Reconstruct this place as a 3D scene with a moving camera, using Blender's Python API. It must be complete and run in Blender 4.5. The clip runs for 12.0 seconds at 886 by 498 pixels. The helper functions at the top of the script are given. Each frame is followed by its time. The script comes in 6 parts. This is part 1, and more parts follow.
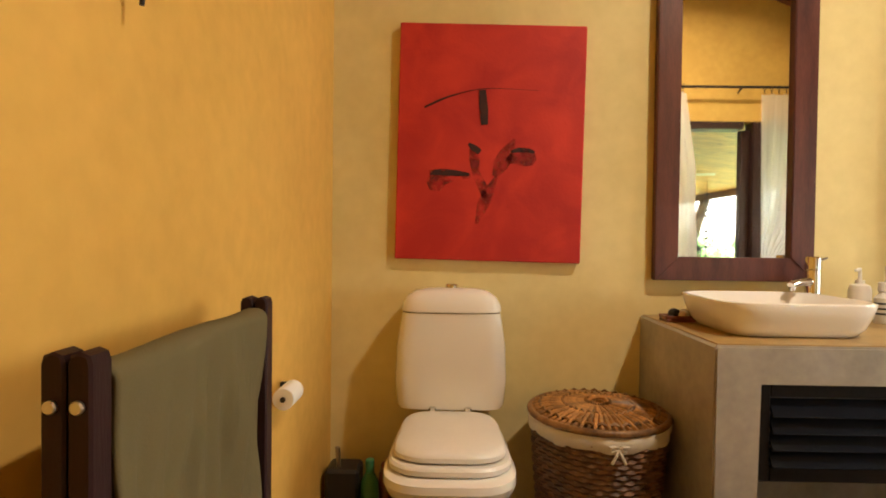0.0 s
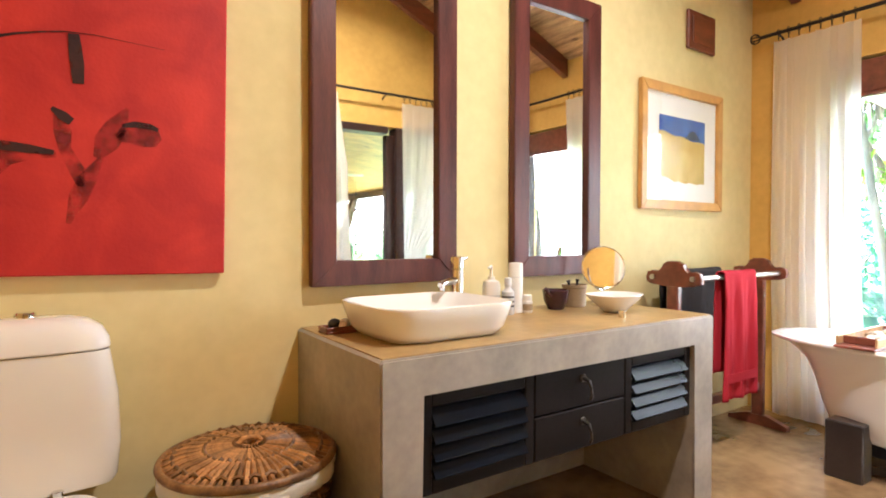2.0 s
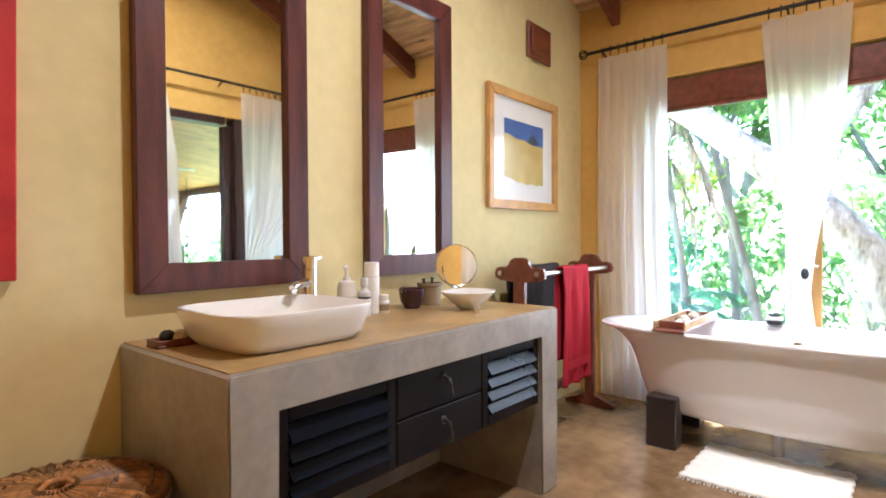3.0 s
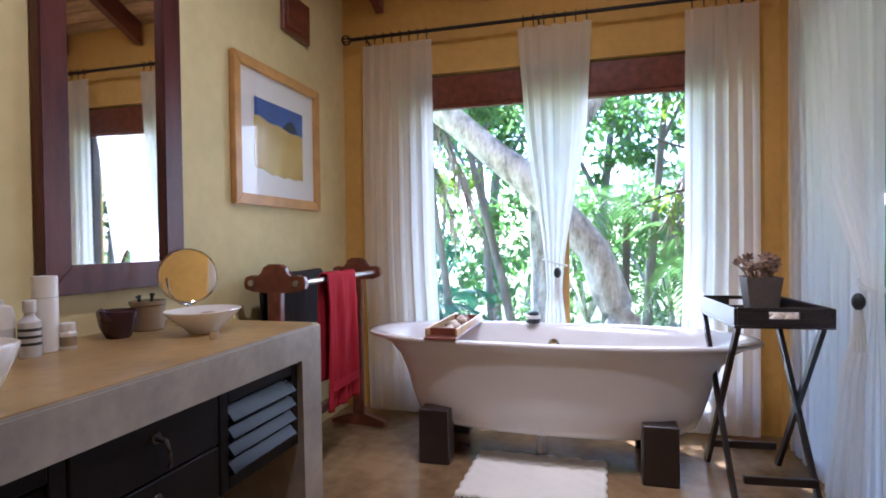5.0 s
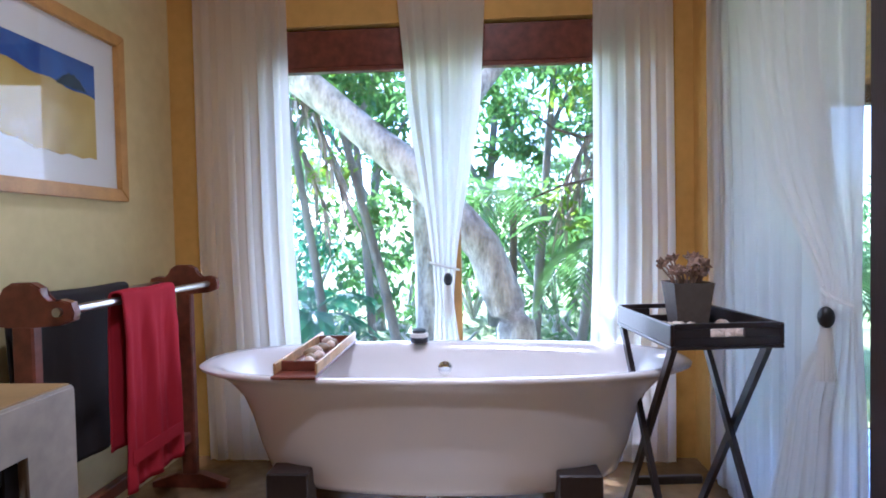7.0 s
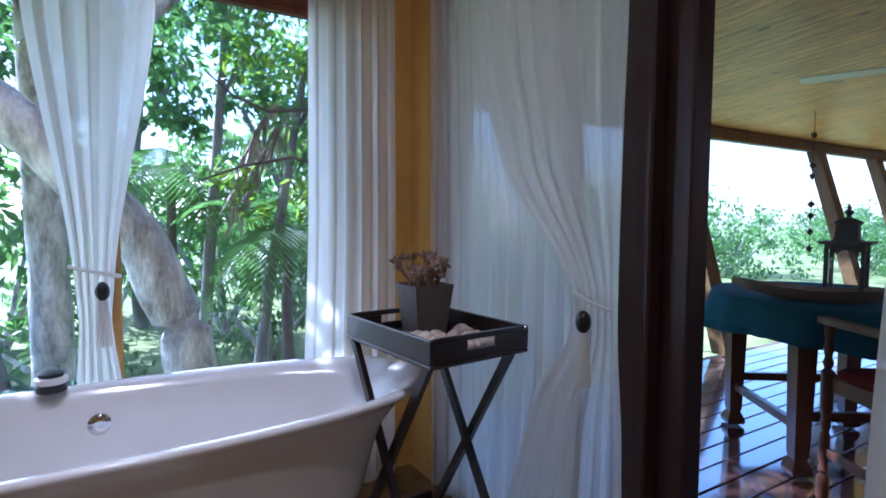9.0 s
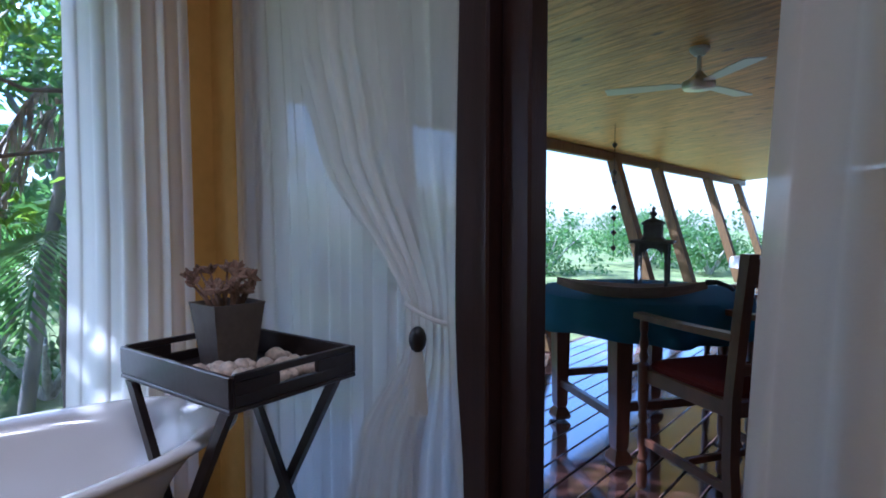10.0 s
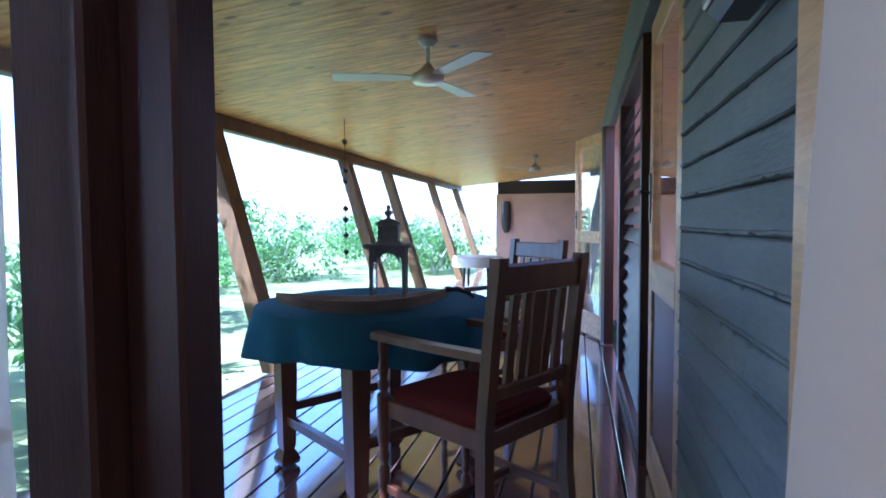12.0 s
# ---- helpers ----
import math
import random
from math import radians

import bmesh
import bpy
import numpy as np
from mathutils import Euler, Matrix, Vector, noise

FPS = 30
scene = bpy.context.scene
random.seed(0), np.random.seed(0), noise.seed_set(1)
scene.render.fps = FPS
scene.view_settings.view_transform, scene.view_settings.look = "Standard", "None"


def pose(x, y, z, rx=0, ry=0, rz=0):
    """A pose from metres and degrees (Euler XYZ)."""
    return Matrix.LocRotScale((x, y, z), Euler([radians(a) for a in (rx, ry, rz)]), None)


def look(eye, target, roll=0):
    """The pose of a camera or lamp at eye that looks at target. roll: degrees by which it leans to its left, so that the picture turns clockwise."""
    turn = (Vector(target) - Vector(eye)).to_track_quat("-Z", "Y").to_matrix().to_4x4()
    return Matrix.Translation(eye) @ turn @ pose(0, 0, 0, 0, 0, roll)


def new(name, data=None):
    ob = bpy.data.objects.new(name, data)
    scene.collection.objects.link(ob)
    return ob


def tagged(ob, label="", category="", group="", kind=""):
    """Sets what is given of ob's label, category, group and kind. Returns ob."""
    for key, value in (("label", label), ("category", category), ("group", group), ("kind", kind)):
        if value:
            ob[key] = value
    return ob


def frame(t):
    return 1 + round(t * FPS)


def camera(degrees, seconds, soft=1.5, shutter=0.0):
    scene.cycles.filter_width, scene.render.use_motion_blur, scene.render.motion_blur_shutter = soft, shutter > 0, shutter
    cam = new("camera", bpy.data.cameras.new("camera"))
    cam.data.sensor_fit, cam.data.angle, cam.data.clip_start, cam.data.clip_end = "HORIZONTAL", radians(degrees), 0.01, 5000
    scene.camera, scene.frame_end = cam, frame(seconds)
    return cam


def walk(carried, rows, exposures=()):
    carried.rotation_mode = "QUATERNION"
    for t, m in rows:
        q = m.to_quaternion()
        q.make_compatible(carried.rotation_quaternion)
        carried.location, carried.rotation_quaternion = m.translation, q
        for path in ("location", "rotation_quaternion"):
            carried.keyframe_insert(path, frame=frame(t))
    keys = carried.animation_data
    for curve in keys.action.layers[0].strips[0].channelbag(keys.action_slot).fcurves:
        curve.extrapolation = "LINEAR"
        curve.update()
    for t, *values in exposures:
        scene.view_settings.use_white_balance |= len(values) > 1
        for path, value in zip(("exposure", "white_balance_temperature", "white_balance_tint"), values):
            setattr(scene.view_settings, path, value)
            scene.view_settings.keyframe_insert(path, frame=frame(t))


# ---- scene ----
cam = camera(78.0, 12.0, soft=1.8)
PATH = [
    (0, (2.191, 1.202, 1.161), (2.161, 3.201, 1.124), 0.7),
    (0.5, (2.211, 1.327, 1.171), (2.424, 3.315, 1.129), 0.5),
    (1, (2.258, 1.402, 1.178), (2.723, 3.347, 1.129), 0.3),
    (1.5, (2.291, 1.439, 1.17), (3.053, 3.288, 1.137), 0.1),
    (2, (2.306, 1.545, 1.184), (3.426, 3.201, 1.145), 0.1),
    (2.5, (2.3, 1.604, 1.181), (3.665, 3.065, 1.145), -0.1),
    (3, (2.327, 1.638, 1.176), (3.863, 2.918, 1.137), -0.3),
    (3.5, (2.418, 1.662, 1.177), (4.092, 2.756, 1.136), -0.4),
    (3.7, (2.455, 1.687, 1.176), (4.188, 2.685, 1.141), -0.2),
    (5.5, (2.87, 1.864, 1.161), (4.824, 2.289, 1.125), -1.0),
    (6, (3.058, 1.885, 1.16), (5.031, 2.213, 1.125), -1.0),
    (6.5, (3.225, 1.911, 1.16), (5.211, 2.149, 1.123), -1.1),
    (6.7, (3.303, 1.901, 1.169), (5.292, 2.106, 1.124), -1.1),
    (8.5, (3.841, 2.093, 1.235), (5.696, 1.354, 1.116), -0.6),
    (9, (3.972, 2.038, 1.219), (5.672, 0.992, 1.095), 0.3),
    (9.5, (4.074, 1.972, 1.215), (5.559, 0.638, 1.106), -0.3),
    (10, (4.153, 1.853, 1.209), (5.464, 0.347, 1.104), -0.1),
    (10.5, (4.226, 1.695, 1.205), (5.355, 0.047, 1.105), -0.1),
    (11, (4.297, 1.564, 1.202), (5.233, -0.2, 1.104), -0.2),
    (11.5, (4.355, 1.429, 1.214), (5.037, -0.448, 1.113), -0.5),
    (12, (4.372, 1.322, 1.195), (4.849, -0.618, 1.1), -0.3),
]
walk(cam, [(t, look(eye, target, roll)) for t, eye, target, roll in PATH],
     exposures=[(0, 3.66, 7000, 12), (0.6, 3.8, 6750, 12), (1.0, 3.95, 6400, 12), (1.5, 4.3, 5950, 13), (2.5, 4.05, 5250, 15), (3.0, 3.8, 5150, 16), (3.7, 3.4, 5050, 18), (5.5, 2.70, 4800, 23), (6.7, 2.72, 4700, 23), (8.5, 2.65, 4550, 22),
                (9.0, 1.82, 4550, 21), (9.5, 1.42, 4550, 20), (10.5, 1.75, 4450, 22), (11.5, 2.1, 4400, 23), (12, 2.35, 4400, 24)])

# ---- world, sun and large lights ----
world = bpy.data.worlds.new("sky")
scene.world = world
world.use_nodes = True
wn = world.node_tree
sky = wn.nodes.new("ShaderNodeTexSky")
sky.sky_type = "NISHITA"
sky.sun_disc = False
sky.sun_elevation = radians(44.5)
sky.sun_rotation = radians(51.8)
wn.links.new(sky.outputs[0], wn.nodes["Background"].inputs[0])
wn.nodes["Background"].inputs[1].default_value = 0.15

SUN_FROM = Vector((0.56, 0.44, 0.70))
sun_data = bpy.data.lights.new("sun", "SUN")
sun_data.energy, sun_data.angle, sun_data.color = 5.0, radians(0.5), (1.0, 0.93, 0.82)
sun = new("sun", sun_data)
sun.matrix_world = look((0, 0, 0), -SUN_FROM)


def area_lamp(name, eye, target, width, height, watts, colour, spread):
    """An area lamp: the sky's light through an opening, or a lamp added indoors."""
    data = bpy.data.lights.new(name, "AREA")
    data.shape, data.size, data.size_y, data.energy, data.color = "RECTANGLE", width, height, watts, colour
    data.spread = radians(spread)
    ob = new(name, data)
    ob.matrix_world = look(eye, target)
    return ob


for y in (2.58, 1.57):
    area_lamp("window_light_east", (6.40, y, 1.30), (4.0, y + 0.3, 0.9), 0.52, 1.5, 1.0, (1.0, 0.97, 0.92), 125)
# unseen warm lamp added under the ridge, inferred from the bath rim's shadow
area_lamp("ridge_light", (3.98, 1.95, 3.62), (3.99, 1.95, 0.0), 0.16, 0.16, 4.5, (1.0, 0.86, 0.68), 150)
# second unseen lamp, added as fill to brighten the bath
area_lamp("bath_fill", (4.80, 2.0, 3.30), (5.40, 2.0, 0.4), 0.10, 0.10, 0.9, (1.0, 0.88, 0.74), 58)


# ---- materials ----
def material(name, base, rough=0.6, metal=0.0, vary=0.12, scale=6.0, fine=60.0, bump=0.15, stretch=(1, 1, 1), tint=None,
             spec=0.5, islands=0.0, coat=0.0, per_object=0.0, distance=0.004):
    """A procedural surface: two scales of noise in colour, grain in relief."""
    m = bpy.data.materials.new(name)
    m.use_nodes = True
    t = m.node_tree
    b = t.nodes["Principled BSDF"]
    b.inputs["Metallic"].default_value = metal
    b.inputs["Specular IOR Level"].default_value = spec
    b.inputs["Coat Weight"].default_value = coat
    co = t.nodes.new("ShaderNodeTexCoord")
    mp = t.nodes.new("ShaderNodeMapping")
    mp.inputs["Scale"].default_value = stretch
    t.links.new(co.outputs["Object"], mp.inputs[0])
    big, small = t.nodes.new("ShaderNodeTexNoise"), t.nodes.new("ShaderNodeTexNoise")
    big.inputs["Scale"].default_value, big.inputs["Detail"].default_value = scale, 5
    small.inputs["Scale"].default_value, small.inputs["Detail"].default_value = fine, 4
    for n in (big, small):
        t.links.new(mp.outputs[0], n.inputs["Vector"])
    mix = t.nodes.new("ShaderNodeMix")
    mix.data_type = "RGBA"
    dark = tuple(max(0.0, c * (1 - vary)) for c in base)
    lite = tuple(min(1.0, c * (1 + vary)) for c in (tint or base))
    mix.inputs["A"].default_value, mix.inputs["B"].default_value = (*dark, 1), (*lite, 1)
    add = t.nodes.new("ShaderNodeMath")
    add.operation = "MULTIPLY_ADD"
    add.inputs[1].default_value, add.inputs[2].default_value = 0.4, -0.2
    t.links.new(small.outputs["Fac"], add.inputs[0])
    tot = t.nodes.new("ShaderNodeMath")
    t.links.new(big.outputs["Fac"], tot.inputs[0])
    t.links.new(add.outputs[0], tot.inputs[1])
    ramp = t.nodes.new("ShaderNodeMapRange")
    ramp.inputs["From Min"].default_value, ramp.inputs["From Max"].default_value = 0.3, 0.7
    t.links.new(tot.outputs[0], ramp.inputs["Value"])
    t.links.new(ramp.outputs[0], mix.inputs["Factor"])
    colour = mix.outputs["Result"]
    amount = max(islands, per_object)
    if amount:
        hsv = t.nodes.new("ShaderNodeHueSaturation")
        source = t.nodes.new("ShaderNodeNewGeometry" if islands else "ShaderNodeObjectInfo")
        out = source.outputs["Random Per Island"] if islands else source.outputs["Random"]
        rng = t.nodes.new("ShaderNodeMapRange")
        rng.inputs["To Min"].default_value, rng.inputs["To Max"].default_value = 1 - amount, 1 + amount
        t.links.new(out, rng.inputs["Value"])
        t.links.new(rng.outputs[0], hsv.inputs["Value"])
        t.links.new(colour, hsv.inputs["Color"])
        colour = hsv.outputs[0]
    t.links.new(colour, b.inputs["Base Color"])
    rr = t.nodes.new("ShaderNodeMapRange")
    rr.inputs["To Min"].default_value, rr.inputs["To Max"].default_value = max(0.02, rough * 0.85), min(1.0, rough * 1.15)
    t.links.new(big.outputs["Fac"], rr.inputs["Value"])
    t.links.new(rr.outputs[0], b.inputs["Roughness"])
    if bump:
        bp = t.nodes.new("ShaderNodeBump")
        bp.inputs["Strength"].default_value, bp.inputs["Distance"].default_value = bump, distance
        t.links.new(small.outputs["Fac"], bp.inputs["Height"])
        t.links.new(bp.outputs[0], b.inputs["Normal"])
    return m


def cloth(name, base, see_through=0.0, translucent=0.4, scale=200.0):
    """Woven cloth that lets part of the light through."""
    m = material(name, base, 0.9, vary=0.05, scale=3, fine=scale, bump=0.25, spec=0.1)
    t = m.node_tree
    b, out = t.nodes["Principled BSDF"], t.nodes["Material Output"]
    tr = t.nodes.new("ShaderNodeBsdfTranslucent")
    tr.inputs[0].default_value = (*base, 1)
    mx = t.nodes.new("ShaderNodeMixShader")
    mx.inputs[0].default_value = translucent
    t.links.new(b.outputs[0], mx.inputs[1])
    t.links.new(tr.outputs[0], mx.inputs[2])
    last = mx
    if see_through:
        tp = t.nodes.new("ShaderNodeBsdfTransparent")
        last = t.nodes.new("ShaderNodeMixShader")
        last.inputs[0].default_value = see_through
        t.links.new(mx.outputs[0], last.inputs[1])
        t.links.new(tp.outputs[0], last.inputs[2])
    t.links.new(last.outputs[0], out.inputs[0])
    return m


def glass(name, mirrored=0.03):
    m = bpy.data.materials.new(name)
    m.use_nodes = True
    t = m.node_tree
    b, out = t.nodes["Principled BSDF"], t.nodes["Material Output"]
    b.inputs["Base Color"].default_value = (1, 1, 1, 1)
    b.inputs["Roughness"].default_value = 0.02
    b.inputs["Metallic"].default_value = 1.0
    tp, mx = t.nodes.new("ShaderNodeBsdfTransparent"), t.nodes.new("ShaderNodeMixShader")
    lw, pw, sc = t.nodes.new("ShaderNodeLayerWeight"), t.nodes.new("ShaderNodeMath"), t.nodes.new("ShaderNodeMath")
    pw.operation, sc.operation = "POWER", "MULTIPLY_ADD"
    pw.inputs[1].default_value, sc.inputs[1].default_value, sc.inputs[2].default_value = 5.0, 0.7, mirrored
    t.links.new(lw.outputs["Facing"], pw.inputs[0])
    t.links.new(pw.outputs[0], sc.inputs[0])
    t.links.new(sc.outputs[0], mx.inputs[0])
    t.links.new(tp.outputs[0], mx.inputs[1])
    t.links.new(b.outputs[0], mx.inputs[2])
    t.links.new(mx.outputs[0], out.inputs[0])
    return m


OCHRE = material("ochre_limewash", (0.66, 0.40, 0.095), 0.75, vary=0.10, scale=1.3, fine=18, bump=0.10, tint=(0.69, 0.43, 0.11), spec=0.25)
CREAM = material("cream_limewash", (0.71, 0.60, 0.29), 0.7, vary=0.06, scale=1.3, fine=16, bump=0.10, tint=(0.75, 0.645, 0.34), spec=0.3)
SCREED = material("polished_screed_floor", (0.18, 0.105, 0.046), 0.22, vary=0.28, scale=2.2, fine=14, bump=0.05, tint=(0.24, 0.155, 0.075), coat=0.25)
CEMENT = material("polished_cement", (0.31, 0.285, 0.25), 0.36, vary=0.14, scale=4, fine=30, bump=0.12, tint=(0.37, 0.33, 0.28), coat=0.15)
CEMENT_TOP = material("ochre_cement_top", (0.34, 0.22, 0.085), 0.36, vary=0.16, scale=3.5, fine=24, bump=0.0, tint=(0.41, 0.27, 0.105), coat=0.06)
MAHOGANY = material("dark_mahogany", (0.080, 0.017, 0.015), 0.42, vary=0.35, scale=3, fine=40, bump=0.12, stretch=(6, 6, 0.8), tint=(0.10, 0.026, 0.020), coat=0.05)
DARK_WOOD = material("black_stained_wood", (0.022, 0.015, 0.014), 0.32, vary=0.3, scale=4, fine=50, bump=0.12, coat=0.2)
RED_WOOD = material("red_brown_wood", (0.17, 0.045, 0.022), 0.35, vary=0.3, scale=5, fine=60, bump=0.1, stretch=(1, 4, 4), coat=0.25)
TEAK = material("teak", (0.26, 0.13, 0.055), 0.45, vary=0.25, scale=5, fine=50, bump=0.15, stretch=(4, 0.6, 4), tint=(0.34, 0.18, 0.08))
PINE = material("varnished_pine", (0.52, 0.31, 0.12), 0.4, vary=0.2, scale=4, fine=40, bump=0.12, stretch=(5, 0.6, 5), tint=(0.6, 0.38, 0.17), per_object=0.15)
BOARDS = material("pine_ceiling_boards", (0.46, 0.27, 0.11), 0.5, vary=0.30, scale=5, fine=40, bump=0.2, stretch=(5, 0.5, 5), tint=(0.58, 0.38, 0.18), islands=0.22)
BOARDS_ACROSS = material("knotty_pine_boards", (0.50, 0.235, 0.055), 0.42, vary=0.24, scale=6, fine=40, bump=0.2, stretch=(0.7, 5, 5), tint=(0.66, 0.35, 0.10), islands=0.10)
CHAIR_WOOD = material("red_brown_chair_wood", (0.125, 0.046, 0.024), 0.35, vary=0.3, scale=5, fine=50, bump=0.12, stretch=(4, 4, 0.8), coat=0.2)
FRAME_WOOD = material("honey_frame_wood", (0.58, 0.32, 0.09), 0.4, vary=0.15, scale=5, fine=60, bump=0.1, stretch=(2, 2, 2))
JAMB_WOOD = material("dark_jamb_wood", (0.036, 0.014, 0.011), 0.45, vary=0.3, scale=4, fine=40, bump=0.2, stretch=(6, 6, 0.7))
POST_WOOD = material("oiled_post_wood", (0.125, 0.070, 0.020), 0.55, vary=0.3, scale=4, fine=40, bump=0.25, stretch=(6, 6, 0.8))
DECK = material("oiled_hardwood_deck", (0.12, 0.062, 0.055), 0.14, vary=0.35, scale=3, fine=40, bump=0.04, stretch=(6, 0.6, 6), tint=(0.13, 0.06, 0.045), coat=1.0, per_object=0.25, spec=1.0)
DECK.node_tree.nodes["Principled BSDF"].inputs["Coat Roughness"].default_value = 0.09
DECK.node_tree.nodes["Principled BSDF"].inputs["Coat IOR"].default_value = 3.2
PORCELAIN = material("white_porcelain", (0.82, 0.80, 0.76), 0.08, vary=0.015, scale=2, fine=8, bump=0.0, coat=0.5)
TUB_WHITE = material("tub_enamel", (0.80, 0.77, 0.75), 0.14, vary=0.02, scale=2, fine=10, bump=0.0, coat=0.4)
CHROME = material("chrome", (0.75, 0.75, 0.74), 0.08, metal=1.0, vary=0.03, bump=0.0)
STEEL = material("brushed_steel", (0.55, 0.53, 0.50), 0.3, metal=1.0, vary=0.08, bump=0.05)
IRON = material("wrought_iron", (0.035, 0.030, 0.028), 0.5, metal=0.6, vary=0.25, fine=90, bump=0.3)
MIRROR = material("mirror_silver", (0.90, 0.91, 0.90), 0.02, metal=1.0, vary=0.005, bump=0.0)
MIRROR.node_tree.nodes["Principled BSDF"].inputs["Roughness"].default_value = 0.0
GLASS = glass("window_glass")
DOOR_GLASS = glass("dim_door_glass", 0.22)
SHEER = cloth("sheer_white_muslin", (0.93, 0.92, 0.89), 0.05, 0.68)
RED_TOWEL = cloth("red_terry_towel", (0.42, 0.026, 0.040), 0, 0.05, 350)
GREY_TOWEL = cloth("grey_green_towel", (0.15, 0.13, 0.07), 0, 0.05, 350)
WHITE_RUG = cloth("white_cotton_mat", (0.72, 0.68, 0.60), 0, 0.05, 300)
TEAL = cloth("teal_tablecloth", (0.036, 0.112, 0.165), 0, 0.05, 300)
RED_SEAT = cloth("dark_red_seat_cloth", (0.10, 0.018, 0.016), 0, 0.0, 300)
LINER = cloth("white_basket_liner", (0.78, 0.74, 0.66), 0, 0.2, 300)
WICKER = material("brown_wicker", (0.095, 0.046, 0.026), 0.42, vary=0.4, scale=20, fine=120, bump=0.3, tint=(0.17, 0.085, 0.042), islands=0.3)
WICKER_TOP = material("golden_wicker", (0.20, 0.085, 0.028), 0.45, vary=0.4, scale=20, fine=120, bump=0.3, tint=(0.40, 0.20, 0.065), per_object=0.5)
PLANK_GREY = material("grey_painted_planks", (0.19, 0.215, 0.225), 0.7, vary=0.15, scale=3, fine=45, bump=0.5, tint=(0.215, 0.235, 0.235), stretch=(1, 0.5, 2), spec=0.3, per_object=0.08)
BLACK = material("black_plastic", (0.015, 0.015, 0.017), 0.4, vary=0.1, bump=0.05)
WHITE_PLASTIC = material("white_plastic", (0.78, 0.76, 0.72), 0.35, vary=0.03, bump=0.0)
CLEAR_GREY = material("frosted_bottle", (0.62, 0.62, 0.62), 0.15, vary=0.05, bump=0.0)
GREEN_PLASTIC = material("green_bottle", (0.05, 0.22, 0.10), 0.3, vary=0.1, bump=0.0)
PLUM = material("plum_glaze", (0.055, 0.022, 0.030), 0.25, vary=0.2, bump=0.05)
STONEWARE = material("tan_stoneware", (0.30, 0.22, 0.13), 0.55, vary=0.15, bump=0.2)
TERRACOTTA = material("grey_clay_pot", (0.13, 0.105, 0.085), 0.7, vary=0.2, scale=8, bump=0.3)
SHELL = material("sea_shell", (0.62, 0.50, 0.40), 0.45, vary=0.3, scale=30, fine=120, bump=0.2, islands=0.3, per_object=0.2)
DRIED = material("dried_protea", (0.30, 0.19, 0.13), 0.8, vary=0.35, scale=25, fine=120, bump=0.3, islands=0.3)
PAPER = material("white_paper", (0.80, 0.79, 0.76), 0.8, vary=0.02, bump=0.05)
LANTERN_METAL = material("weathered_lantern_metal", (0.11, 0.12, 0.125), 0.6, metal=0.0, vary=0.3, scale=12, bump=0.3)
DRIFT = material("pale_carved_wood", (0.24, 0.18, 0.135), 0.6, vary=0.25, scale=6, fine=50, bump=0.3, stretch=(1, 5, 5))
FAN_WHITE = material("fan_enamel", (0.55, 0.54, 0.52), 0.3, vary=0.05, bump=0.0)
PINK_PLASTER = material("rose_plaster", (0.48, 0.30, 0.22), 0.8, vary=0.1, scale=2, bump=0.25)
BARK = material("pale_smooth_bark", (0.40, 0.37, 0.34), 0.85, vary=0.5, scale=9, fine=45, tint=(0.52, 0.51, 0.50), bump=0.6, stretch=(1, 1, 0.4), distance=0.02)
DARK_BARK = material("dark_bark", (0.13, 0.10, 0.085), 0.9, vary=0.35, scale=6, fine=40, bump=0.6, stretch=(1, 1, 0.3), distance=0.02)
GRASS = material("lawn", (0.14, 0.20, 0.06), 0.9, vary=0.35, scale=1.5, fine=30, bump=0.5, tint=(0.22, 0.26, 0.09))


RACK_WOOD = material("near_black_mahogany", (0.022, 0.007, 0.009), 0.5, spec=0.25, vary=0.3, scale=3, fine=40, bump=0.15, stretch=(6, 6, 0.8))


def add_knots(m, size, stretch):
    """Dark pine knots with soft rims, scattered over the boards."""
    t = m.node_tree
    b = t.nodes["Principled BSDF"]
    colour = b.inputs["Base Color"].links[0].from_socket
    co, mp, vo = t.nodes.new("ShaderNodeTexCoord"), t.nodes.new("ShaderNodeMapping"), t.nodes.new("ShaderNodeTexVoronoi")
    mp.inputs["Scale"].default_value = stretch
    t.links.new(co.outputs["Object"], mp.inputs[0])
    t.links.new(mp.outputs[0], vo.inputs["Vector"])
    vo.inputs["Scale"].default_value = 1.0
    rng = t.nodes.new("ShaderNodeMapRange")
    rng.inputs["From Min"].default_value, rng.inputs["From Max"].default_value = size * 0.5, size
    rng.inputs["To Min"].default_value, rng.inputs["To Max"].default_value = 0.8, 0.0
    t.links.new(vo.outputs["Distance"], rng.inputs["Value"])
    mix = t.nodes.new("ShaderNodeMix")
    mix.data_type = "RGBA"
    mix.inputs["B"].default_value = (0.10, 0.035, 0.012, 1)
    t.links.new(rng.outputs[0], mix.inputs["Factor"])
    t.links.new(colour, mix.inputs["A"])
    t.links.new(mix.outputs["Result"], b.inputs["Base Color"])


add_knots(BOARDS_ACROSS, 0.17, (3.2, 5.5, 1.0))
add_knots(BOARDS, 0.13, (5.5, 2.4, 1.0))


DRY_FROND = material("dry_palm_frond", (0.30, 0.24, 0.21), 0.8, vary=0.3, scale=8, fine=60, bump=0.2, tint=(0.40, 0.34, 0.31), islands=0.3)


